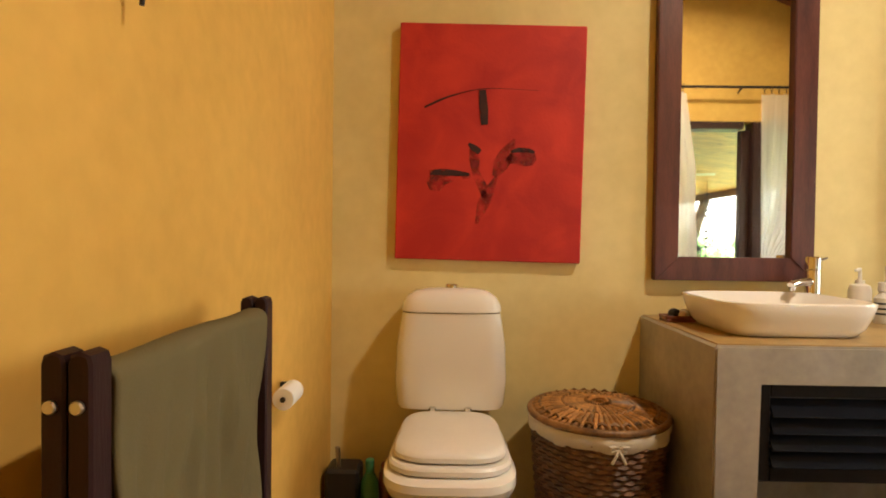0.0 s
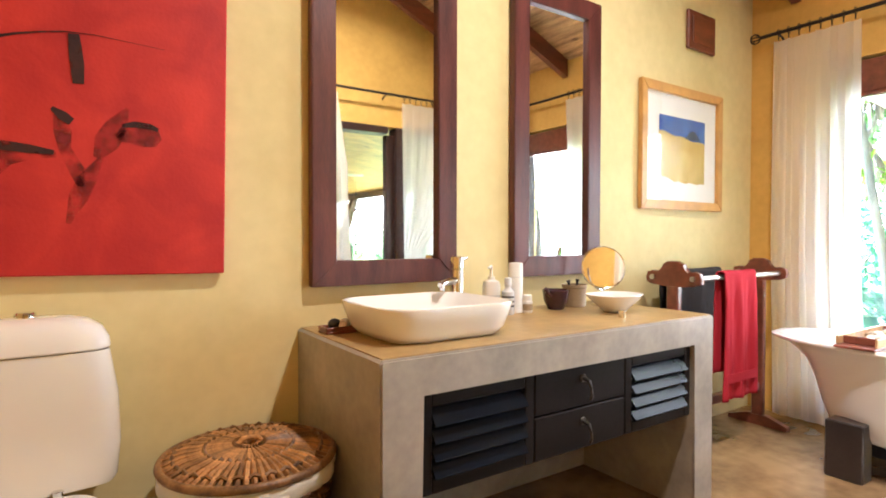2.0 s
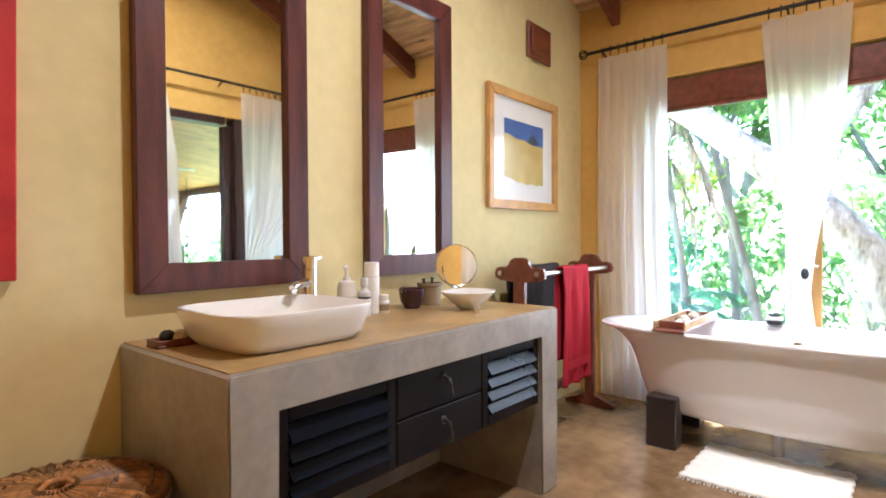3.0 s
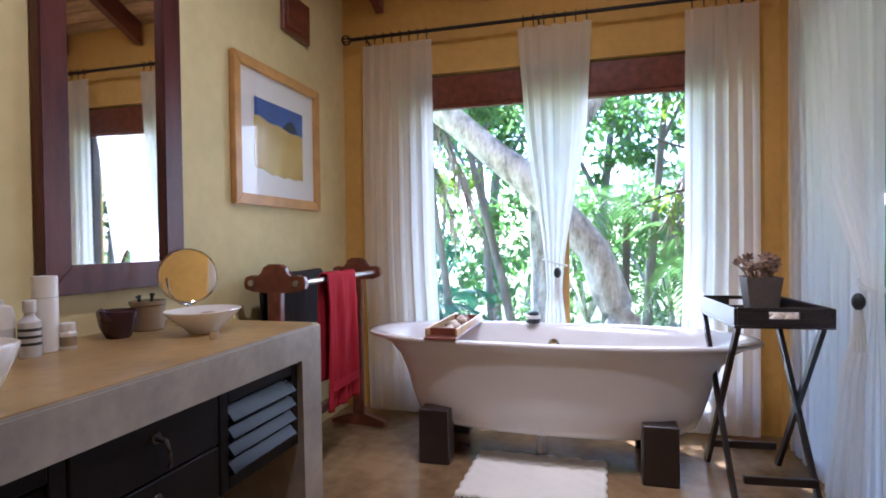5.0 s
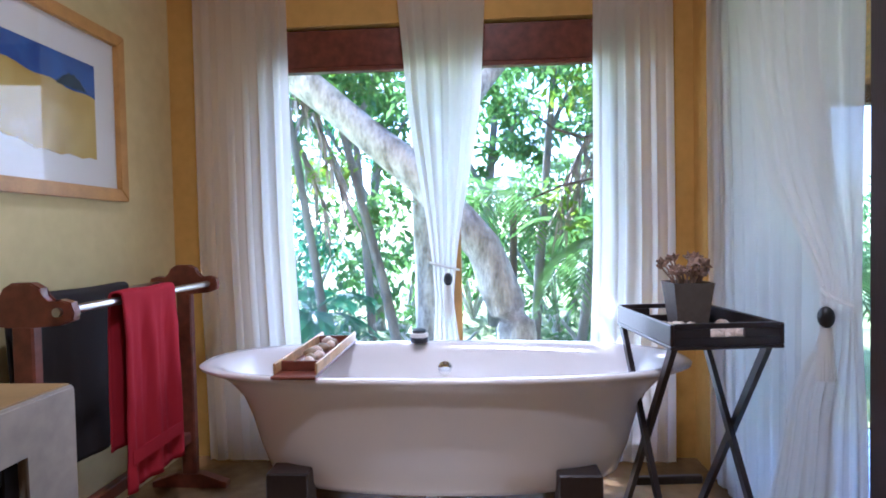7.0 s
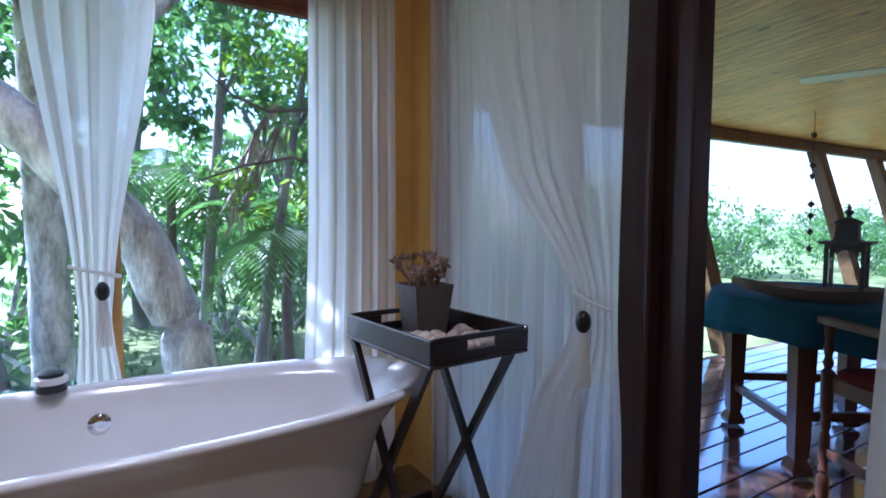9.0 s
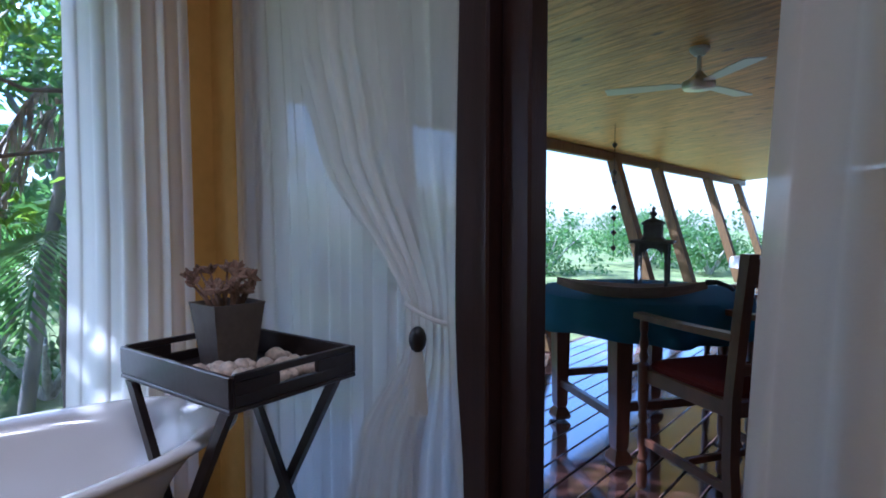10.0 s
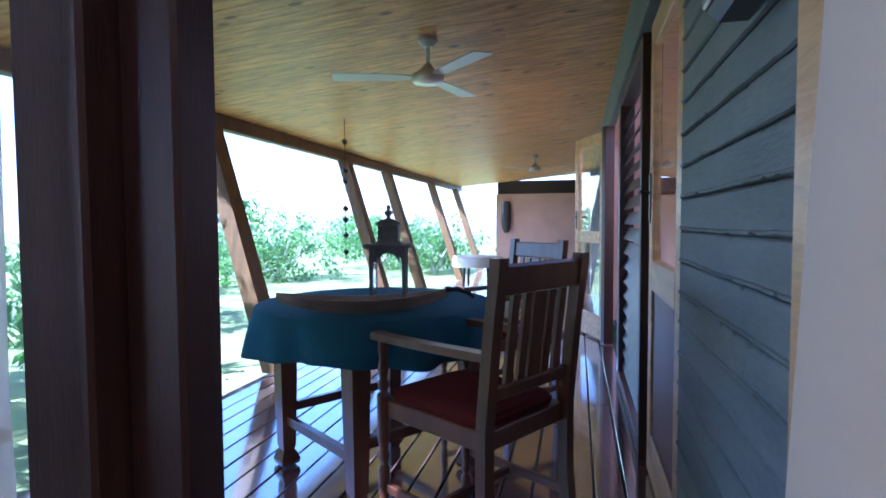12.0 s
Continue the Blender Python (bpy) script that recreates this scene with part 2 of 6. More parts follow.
def leaf_material(name, base, tint):
    m = material(name, base, 0.4, vary=0.3, scale=3, fine=15, bump=0.0, tint=tint, islands=0.45, spec=0.6)
    t = m.node_tree
    b, out = t.nodes["Principled BSDF"], t.nodes["Material Output"]
    tr, mx = t.nodes.new("ShaderNodeBsdfTranslucent"), t.nodes.new("ShaderNodeMixShader")
    tr.inputs[0].default_value = (base[0] * 2.2, base[1] * 2.4, base[2] * 1.2, 1)
    mx.inputs[0].default_value = 0.5
    t.links.new(b.outputs[0], mx.inputs[1])
    t.links.new(tr.outputs[0], mx.inputs[2])
    t.links.new(mx.outputs[0], out.inputs[0])
    return m


YOUNG_BARK = material("grey_young_bark", (0.21, 0.205, 0.20), 0.9, vary=0.4, scale=7, fine=40, bump=0.5, stretch=(1, 1, 0.3), distance=0.01)
LEAF = leaf_material("green_leaves", (0.075, 0.145, 0.065), (0.12, 0.19, 0.08))
LEAF_BLUE = leaf_material("blue_green_fronds", (0.035, 0.11, 0.11), (0.06, 0.15, 0.14))
# lime copy of the leaf colour with the glow of backlight put into it
LEAF_LIME = leaf_material("backlit_lime_leaves", (0.13, 0.20, 0.03), (0.20, 0.27, 0.05))


def painted(name, kind):
    """Artwork surfaces: brushwork colours in the plane of the canvas."""
    m = bpy.data.materials.new(name)
    m.use_nodes = True
    t = m.node_tree
    b = t.nodes["Principled BSDF"]
    b.inputs["Roughness"].default_value = 0.6
    co = t.nodes.new("ShaderNodeTexCoord")
    n1 = t.nodes.new("ShaderNodeTexNoise")
    n1.inputs["Scale"].default_value, n1.inputs["Detail"].default_value, n1.inputs["Distortion"].default_value = 5.0, 8, 0.6
    t.links.new(co.outputs["Object"], n1.inputs["Vector"])
    ramp = t.nodes.new("ShaderNodeValToRGB")
    e = ramp.color_ramp.elements
    if kind == "red":
        e[0].position, e[0].color = 0.36, (0.42, 0.012, 0.012, 1)
        e[1].position, e[1].color = 0.72, (0.62, 0.035, 0.022, 1)
    elif kind == "blue":
        e[0].position, e[0].color = 0.35, (0.015, 0.055, 0.26, 1)
        e[1].position, e[1].color = 0.7, (0.06, 0.19, 0.55, 1)
    else:
        e[0].position, e[0].color = 0.35, (0.48, 0.31, 0.03, 1)
        e[1].position, e[1].color = 0.7, (0.64, 0.51, 0.16, 1)
    t.links.new(n1.outputs["Fac"], ramp.inputs[0])
    t.links.new(ramp.outputs[0], b.inputs["Base Color"])
    n2 = t.nodes.new("ShaderNodeTexNoise")
    n2.inputs["Scale"].default_value = 90
    t.links.new(co.outputs["Object"], n2.inputs["Vector"])
    bp = t.nodes.new("ShaderNodeBump")
    bp.inputs["Strength"].default_value, bp.inputs["Distance"].default_value = 0.25, 0.003
    t.links.new(n2.outputs["Fac"], bp.inputs["Height"])
    t.links.new(bp.outputs[0], b.inputs["Normal"])
    return m


CANVAS_RED, PAINT_BLUE, PAINT_SAND = painted("red_canvas", "red"), painted("blue_paint", "blue"), painted("sand_paint", "sand")
PAINT_TREE = material("dark_painted_green", (0.02, 0.045, 0.07), 0.7, vary=0.5, scale=40, fine=150)


def brushed(name, base, low, high, scale):
    """Dry brush paint that breaks up over the canvas."""
    m = material(name, base, 0.7, vary=0.4, scale=14, fine=90, bump=0.2)
    t = m.node_tree
    noise_tex, mix, clear, ramp = t.nodes.new("ShaderNodeTexNoise"), t.nodes.new("ShaderNodeMixShader"), t.nodes.new("ShaderNodeBsdfTransparent"), t.nodes.new("ShaderNodeMapRange")
    noise_tex.inputs["Scale"].default_value, noise_tex.inputs["Detail"].default_value = scale, 8
    ramp.inputs["From Min"].default_value, ramp.inputs["From Max"].default_value = low, high
    co = t.nodes.new("ShaderNodeTexCoord")
    t.links.new(co.outputs["Object"], noise_tex.inputs["Vector"])
    t.links.new(noise_tex.outputs["Fac"], ramp.inputs["Value"])
    t.links.new(ramp.outputs[0], mix.inputs[0])
    t.links.new(t.nodes["Principled BSDF"].outputs[0], mix.inputs[1])
    t.links.new(clear.outputs[0], mix.inputs[2])
    t.links.new(mix.outputs[0], t.nodes["Material Output"].inputs[0])
    return m


INK = brushed("dark_paint_strokes", (0.035, 0.006, 0.006), 0.55, 0.85, 30)
SMUDGE = brushed("smudged_paint", (0.20, 0.010, 0.010), 0.28, 0.66, 22)


# ---- mesh helpers ----
def box(bm, x0, y0, z0, x1, y1, z1, bevel=0.0, m=None):
    v = [bm.verts.new(p) for p in ((x0, y0, z0), (x1, y0, z0), (x1, y1, z0), (x0, y1, z0), (x0, y0, z1), (x1, y0, z1), (x1, y1, z1), (x0, y1, z1))]
    fs = [bm.faces.new([v[i] for i in f]) for f in ((0, 3, 2, 1), (4, 5, 6, 7), (0, 1, 5, 4), (1, 2, 6, 5), (2, 3, 7, 6), (3, 0, 4, 7))]
    if bevel:
        es = list({e for f in fs for e in f.edges})
        r = bmesh.ops.bevel(bm, geom=es, offset=bevel, segments=1, affect="EDGES", profile=0.5)
        v = list({w for f in r["faces"] for w in f.verts} | {w for w in v if w.is_valid})
    if m is not None:
        bmesh.ops.transform(bm, matrix=m, verts=[w for w in v if w.is_valid])
    return bm


def a_box(*a, bevel=0.0, m=None):
    return box(bmesh.new(), *a, bevel=bevel, m=m)


def loft(rings, caps=True, closed=True, bm=None):
    """Skin through rings of equal length."""
    bm = bm or bmesh.new()
    rows = [[bm.verts.new(p) for p in r] for r in rings]
    n = len(rows[0])
    for a, b in zip(rows, rows[1:]):
        for i in range(n if closed else n - 1):
            j = (i + 1) % n
            bm.faces.new((a[i], a[j], b[j], b[i]))
    if caps and closed:
        bm.faces.new(rows[0][::-1])
        bm.faces.new(rows[-1])
    return bm


def lathe(profile, n=24, at=(0, 0, 0), bm=None, caps=True):
    """profile: (radius, z) from bottom to top."""
    return loft([[(at[0] + r * math.cos(2 * math.pi * i / n), at[1] + r * math.sin(2 * math.pi * i / n), at[2] + z) for i in range(n)] for r, z in profile], caps, bm=bm)


def tube(points, radius, n=10, bm=None):
    """A round bar along points; radius is a number or one for each point."""
    pts = [Vector(p) for p in points]
    rad = radius if isinstance(radius, (list, tuple)) else [radius] * len(pts)
    rings = []
    for i, p in enumerate(pts):
        d = (pts[min(i + 1, len(pts) - 1)] - pts[max(i - 1, 0)]).normalized()
        u = d.cross(Vector((0, 0, 1)) if abs(d.z) < 0.95 else Vector((1, 0, 0))).normalized()
        w = d.cross(u)
        rings.append([p + (u * math.cos(2 * math.pi * k / n) + w * math.sin(2 * math.pi * k / n)) * rad[i] for k in range(n)])
    return loft(rings, bm=bm)


def oval(cx, cy, z, a, b, n=40, power=2.6):
    ring = []
    for i in range(n):
        c, s = math.cos(2 * math.pi * i / n), math.sin(2 * math.pi * i / n)
        ring.append((cx + a * math.copysign(abs(c) ** (2 / power), c), cy + b * math.copysign(abs(s) ** (2 / power), s), z))
    return ring


def ball(bm, at, r, squash=(1, 1, 1), u=12, v=8):
    return bmesh.ops.create_uvsphere(bm, u_segments=u, v_segments=v, radius=r, matrix=Matrix.Translation(at) @ Matrix.Diagonal((*squash, 1))) and bm


def part(name, bm, mat, parent=None, label="", smooth=None, group=""):
    """One mesh object out of a bmesh, under a thing or a part."""
    bmesh.ops.recalc_face_normals(bm, faces=bm.faces)
    me = bpy.data.meshes.new(name)
    bm.to_mesh(me)
    bm.free()
    me.materials.append(mat)
    if smooth is not False:
        for p in me.polygons:
            p.use_smooth = True
        me.set_sharp_from_angle(angle=radians(smooth or 35))
    ob = new(name, me)
    ob.parent = parent
    return tagged(ob, label, group=group)


def thing(name, at, label, category, group="", rz=0):
    ob = new(name)
    ob.matrix_basis = pose(*at, 0, 0, rz)
    ob.empty_display_size = 0.1
    return tagged(ob, label, category, group)


def setting(name, bm, mat, label, category, smooth=30):
    ob = part(name, bm, mat, None, label, smooth)
    return tagged(ob, category=category, kind="structure")


def wall_with(bm, axis, plane0, plane1, lo, hi, top, openings):
    """A wall slab along axis with openings (lo, hi, bottom, top), cut into plain blocks that butt."""
    def put(a0, a1, z0, z1):
        if a1 - a0 > 1e-4 and z1 - z0 > 1e-4:
            box(bm, *((a0, plane0, z0, a1, plane1, z1) if axis == "x" else (plane0, a0, z0, plane1, a1, z1)))
    edge = lo
    for a, b, z0, z1 in sorted(openings):
        put(edge, a, 0, top)
        put(a, b, 0, z0)
        put(a, b, z1, top)
        edge = b
    put(edge, hi, 0, top)
    return bm


# ---- the large structure ----
WEST, EAST, NORTH, SOUTH = 1.68, 6.28, 3.54, 0.80
RIDGE_X, RIDGE_Z, EAVE_Z = 3.98, 3.90, 2.90
TOP = 4.0
setting("floor", a_box(WEST - 0.2, SOUTH - 0.17, -0.15, EAST + 0.2, NORTH + 0.2, 0.0), SCREED, "polished mottled ochre screed bathroom floor", "floor")
setting("wall_north", a_box(WEST - 0.2, NORTH, 0, EAST + 0.2, NORTH + 0.2, TOP), CREAM, "cream limewashed wall behind the vanity", "wall")
setting("wall_west", a_box(WEST - 0.2, SOUTH - 0.15, 0, WEST, NORTH, TOP), OCHRE, "ochre limewashed wall beside the towel rack", "wall")
setting("wall_east", wall_with(bmesh.new(), "y", EAST, EAST + 0.2, SOUTH - 0.15, NORTH, TOP, [(1.12, 3.02, 0.22, 2.29)]), OCHRE, "ochre limewashed wall with the bath window", "wall")
setting("wall_south", wall_with(bmesh.new(), "x", SOUTH - 0.15, SOUTH, WEST, EAST, TOP, [(4.09, 6.02, 0.0, 2.26)]), OCHRE, "ochre limewashed wall with the veranda opening", "wall")


def roof_slope(x0, z0, x1, z1, y0, y1, thick, width, bm):
    """Tongue-and-groove boards that run along y on a slope from (x0, z0) to (x1, z1)."""
    run = math.hypot(x1 - x0, z1 - z0)
    n = max(1, round(run / width))
    dx, dz = (x1 - x0) / n, (z1 - z0) / n
    nx, nz = -(z1 - z0) / run, (x1 - x0) / run
    if nz < 0:
        nx, nz = -nx, -nz
    for i in range(n):
        a = Vector((x0 + dx * (i + 0.03), 0, z0 + dz * (i + 0.03)))
        b = Vector((x0 + dx * (i + 0.97), 0, z0 + dz * (i + 0.97)))
        up = Vector((nx, 0, nz)) * thick
        edge = y0
        while edge < y1 - 0.01:
            end = min(y1, edge + random.uniform(1.8, 3.6))
            if y1 - end < 0.5:
                end = y1
            ring = [[(q.x, y, q.z) for q in (a, b, b + up, a + up)] for y in (edge + 0.001, end - 0.001)]
            loft(ring, bm=bm)
            edge = end
    return bm


bm = bmesh.new()
roof_slope(EAST, EAVE_Z, RIDGE_X, RIDGE_Z, SOUTH, NORTH, 0.03, 0.10, bm)
roof_slope(WEST, EAVE_Z, RIDGE_X, RIDGE_Z, SOUTH, NORTH, 0.03, 0.10, bm)
setting("ceiling", bm, BOARDS, "sloping pine board ceiling of the bathroom", "ceiling")
bm = bmesh.new()
for sx in (EAST + 0.25, WEST - 0.25):
    loft([[(sx, y, EAVE_Z - 0.06), (RIDGE_X, y, RIDGE_Z + 0.05), (RIDGE_X, y, RIDGE_Z + 0.15), (sx, y, EAVE_Z + 0.1)] for y in (SOUTH - 0.3, NORTH + 0.3)], bm=bm)
setting("roof_cover", bm, DARK_BARK, "dark roof covering above the ceiling boards", "roof")
for y in (1.0, 1.75, 2.5, 3.25):
    for sx, name in ((EAST, "rafter"), (WEST, "rafter")):
        k = 1 if sx > RIDGE_X else -1
        ring = []
        for x, z in ((sx - 0.02 * k, EAVE_Z + 0.005), (RIDGE_X + 0.005 * k, RIDGE_Z - 0.01)):
            ring.append([(x, y - 0.03, z - 0.17), (x, y + 0.03, z - 0.17), (x, y + 0.03, z - 0.004), (x, y - 0.03, z - 0.004)])
        tagged(part("rafter", loft(ring), RED_WOOD, None, "brown timber rafter under the pine boards", 20), category="rafter", kind="structure", group="bathroom rafters")

# The bath window: frame, middle post, brown wooden head board, panes.
win = thing("window_1", (EAST, 2.07, 0.22), "wooden window behind the bath with brown head board", "window")
tagged(win, kind="structure")
for y0, y1 in ((-0.95, -0.89), (0.89, 0.95), (-0.075, -0.015)):
    part("window_post", a_box(0.05, y0, 0.0, 0.13, y1, 2.07, bevel=0.004), FRAME_WOOD if y0 > -0.5 and y1 < 0.5 else JAMB_WOOD, win)
part("window_sill", a_box(-0.02, -0.95, -0.03, 0.2, 0.95, 0.0, bevel=0.005), CEMENT, win)
part("window_rail", a_box(0.052, -0.89, 0.0, 0.128, -0.075, 0.08, bevel=0.004), JAMB_WOOD, win)
part("window_rail", a_box(0.052, -0.015, 0.0, 0.128, 0.89, 0.08, bevel=0.004), JAMB_WOOD, win)
for y0, y1 in ((-0.89, -0.075), (-0.015, 0.89)):
    part("head_board", a_box(0.02, y0 + 0.002, 1.855, 0.12, y1 - 0.002, 2.055, bevel=0.006), RED_WOOD, win, "red-brown wooden head board")
    part("head_lip", a_box(0.0, y0 + 0.002, 1.83, 0.05, y1 - 0.002, 1.853, bevel=0.004), RED_WOOD, win)
    p = part("pane", a_box(0.085, y0 + 0.002, 0.082, 0.089, y1 - 0.002, 1.85), GLASS, win)
    p.visible_shadow = False

# The veranda opening: dark jamb post, sliding door stile, head beam, right jamb.
door = thing("door_1", (4.84, 0.72, 0), "dark wooden jambs and head of the open veranda door", "door frame")
tagged(door, kind="structure")
part("jamb", a_box(0.085, -0.07, 0, 0.19, 0.085, 2.26, bevel=0.006), JAMB_WOOD, door)
part("door_stile", a_box(0.0, -0.045, 0.02, 0.083, 0.035, 2.19, bevel=0.006), JAMB_WOOD, door, "dark stained door stile")
part("head_beam", a_box(-0.698, -0.07, 2.19, -0.002, 0.085, 2.26, bevel=0.005), JAMB_WOOD, door)
part("right_jamb", a_box(-0.75, -0.085, 0, -0.70, 0.085, 2.26, bevel=0.005), PINE, door, "pale pine jamb")
part("track", a_box(-0.698, -0.03, 0.0, 1.175, 0.02, 0.012), STEEL, door)
win2 = thing("window_2", (5.035, 0.72, 0), "fixed dark-framed glass light beside the veranda door", "window")
tagged(win2, kind="structure")
part("window_frame", a_box(0.0, -0.04, 2.15, 0.98, 0.04, 2.255, bevel=0.004), JAMB_WOOD, win2)
part("window_frame", a_box(0.90, -0.04, 0.0, 0.98, 0.04, 2.148, bevel=0.004), JAMB_WOOD, win2)
part("window_frame", a_box(0.0, -0.04, 0.014, 0.898, 0.04, 0.10, bevel=0.004), JAMB_WOOD, win2)
p = part("pane", a_box(0.0, -0.005, 0.102, 0.898, 0.0, 2.148), GLASS, win2)
p.visible_shadow = False

# The veranda: ceiling boards, plank wall, far end, slanted posts, eave beam.
HOUSE_X, EAVE_X = 4.05, 7.45
bm = bmesh.new()
y = -13.2
while y < 0.62:
    w = 0.098
    cuts = [HOUSE_X - 0.1, random.uniform(4.8, 6.6), EAVE_X + 0.25]
    for x0, x1 in zip(cuts, cuts[1:]):
        za, zb = 2.47 - (x0 - HOUSE_X + 0.1) * 0.0889, 2.47 - (x1 - HOUSE_X + 0.1) * 0.0889
        loft([[(x, yy, z + dz) for yy, dz in ((y, 0), (y + w - 0.004, 0), (y + w - 0.004, 0.02), (y, 0.02))] for x, z in ((x0 + 0.001, za), (x1 - 0.001, zb))], bm=bm)
    y += w
setting("veranda_ceiling", bm, BOARDS_ACROSS, "pine board ceiling sloping over the veranda", "ceiling")
setting("veranda_roof", loft([[(HOUSE_X - 0.3, y, 2.51), (EAVE_X + 0.35, y, 2.18), (EAVE_X + 0.35, y, 2.28), (HOUSE_X - 0.3, y, 2.62)] for y in (-13.4, 0.64)]), DARK_BARK, "roof covering above the veranda", "roof")
setting("eave_beam", a_box(EAVE_X - 0.05, -13.2, 2.03, EAVE_X + 0.05, 0.6, 2.155, bevel=0.005), POST_WOOD, "oiled timber beam along the veranda eave", "beam")
for y in (-2.75, -5.55, -7.2, -10.0, -12.4):
    ring = [[(x - 0.07, yy - 0.09, z), (x + 0.07, yy - 0.09, z), (x + 0.07, yy + 0.09, z), (x - 0.07, yy + 0.09, z)] for x, yy, z in ((6.75, y + 0.12, 0.0), (EAVE_X - 0.03, y, 2.05))]
    tagged(part("veranda_post", loft(ring), POST_WOOD, None, "oiled timber post leaning outward from the deck", 20), category="post", group="slanted veranda posts", kind="structure")
setting("house_wall", wall_with(bmesh.new(), "y", HOUSE_X - 0.16, HOUSE_X - 0.03, -13.0, 0.65, 2.5, [(-1.45, -0.62, 0, 2.12), (-3.0, -1.52, 0.0, 2.12), (-5.6, -3.5, 0.0, 2.12)]), PINK_PLASTER, "house wall along the veranda behind the planks", "wall")
setting("inner_wall", a_box(HOUSE_X - 1.6, -13.0, 0, HOUSE_X - 1.5, 0.64, 2.5), PINK_PLASTER, "plain inner wall of the room beside the veranda", "wall")
setting("inner_floor", a_box(HOUSE_X - 1.5, -13.0, -0.15, HOUSE_X - 0.16, 0.64, -0.01), SCREED, "floor of the room beside the veranda", "floor")
setting("wall_far", a_box(HOUSE_X, -13.2, 0, 6.45, -13.0, 1.94), PINK_PLASTER, "rose plastered wall at the far end of the veranda", "wall")
# the recess's shade is a solid dark slab, not a real opening
setting("wall_far_head", a_box(HOUSE_X, -13.35, 1.94, 6.45, -13.25, 2.3), DARK_WOOD, "dark slab in place of the shaded recess above the far wall", "wall")
setting("wall_plate", a_box(HOUSE_X - 0.03, -12.9, 2.14, HOUSE_X + 0.03, 0.55, 2.46, bevel=0.004), PLANK_GREY, "grey-green painted board above the veranda doors", "trim")
setting("ground", a_box(-60, -90, -0.75, 120, 90, -0.55), GRASS, "sunlit lawn around the house", "ground")
setting("deck_frame", a_box(HOUSE_X - 0.03, -13.2, -0.55, 6.86, 0.62, -0.045), DARK_BARK, "timber frame under the veranda deck", "deck")


# ---- bathroom: hung pictures and mirrors ----
art = thing("canvas_painting", (2.35, NORTH, 1.565), "red canvas with dark brush strokes on cream wall", "painting")
art.matrix_basis = pose(2.35, NORTH, 1.565, 0, 0.9, 0)
part("canvas", a_box(-0.39, -0.035, -0.495, 0.39, -0.002, 0.495, bevel=0.004), CANVAS_RED, art)


def stroke(points, width, parent, paint, lift):
    """A flat brush stroke that tapers, a little proud of the canvas."""
    bm = bmesh.new()
    left, right = [], []
    n = len(points)
    for i, (x, z) in enumerate(points):
        x0, z0 = points[max(i - 1, 0)]
        x1, z1 = points[min(i + 1, n - 1)]
        l = math.hypot(x1 - x0, z1 - z0) or 1
        w = width[i] * (1 + 0.15 * math.sin(i * 7.3))
        nx, nz = -(z1 - z0) / l * w, (x1 - x0) / l * w
        left.append(bm.verts.new((x + nx, -0.0355 - lift, z + nz)))
        right.append(bm.verts.new((x - nx, -0.0355 - lift, z - nz)))
    for i in range(n - 1):
        bm.faces.new((left[i], left[i + 1], right[i + 1], right[i]))
    part("brush_stroke", bm, paint, parent, "dark brown brush stroke", False)


SMUDGES = (
    ([(-0.26, -0.16), (-0.245, -0.165), (-0.215, -0.165), (-0.19, -0.155), (-0.14, -0.145), (-0.08, -0.14)], [0.012, 0.034, 0.038, 0.024, 0.016, 0.010]),
    ([(0.075, -0.075), (0.10, -0.055), (0.14, -0.055), (0.175, -0.055), (0.19, -0.05)], [0.012, 0.028, 0.034, 0.034, 0.018]),
    ([(0.10, 0.02), (0.07, -0.04), (0.045, -0.09), (0.02, -0.14)], [0.006, 0.026, 0.030, 0.010]),
    ([(-0.075, -0.02), (-0.065, -0.07), (-0.06, -0.12), (-0.03, -0.18), (-0.02, -0.23)], [0.014, 0.020, 0.014, 0.020, 0.010]),
    ([(0.03, -0.14), (0.0, -0.20), (-0.025, -0.26), (-0.05, -0.34)], [0.006, 0.020, 0.022, 0.006]),
)
DARK_STROKES = (
    ([(-0.040, 0.22), (-0.036, 0.18), (-0.031, 0.13), (-0.027, 0.075)], [0.014, 0.015, 0.016, 0.014]),
    ([(-0.281, 0.142), (-0.23, 0.168), (-0.178, 0.19), (-0.12, 0.208), (-0.063, 0.222), (0.01, 0.228), (0.09, 0.226), (0.2, 0.222)], [0.004, 0.004, 0.003, 0.0025, 0.002, 0.0015, 0.001, 0.0006]),
    ([(-0.252, -0.130), (-0.20, -0.126), (-0.14, -0.130), (-0.085, -0.134)], [0.010, 0.012, 0.011, 0.006]),
    ([(0.085, -0.035), (0.12, -0.026), (0.16, -0.027), (0.185, -0.036)], [0.005, 0.009, 0.008, 0.006]),
    ([(-0.092, -0.005), (-0.065, -0.025), (-0.043, -0.04)], [0.006, 0.013, 0.010]),
)
for pts, wid in SMUDGES:
    stroke(pts, wid, art, SMUDGE, 0.001)
for pts, wid in DARK_STROKES:
    stroke(pts, wid, art, INK, 0.002)


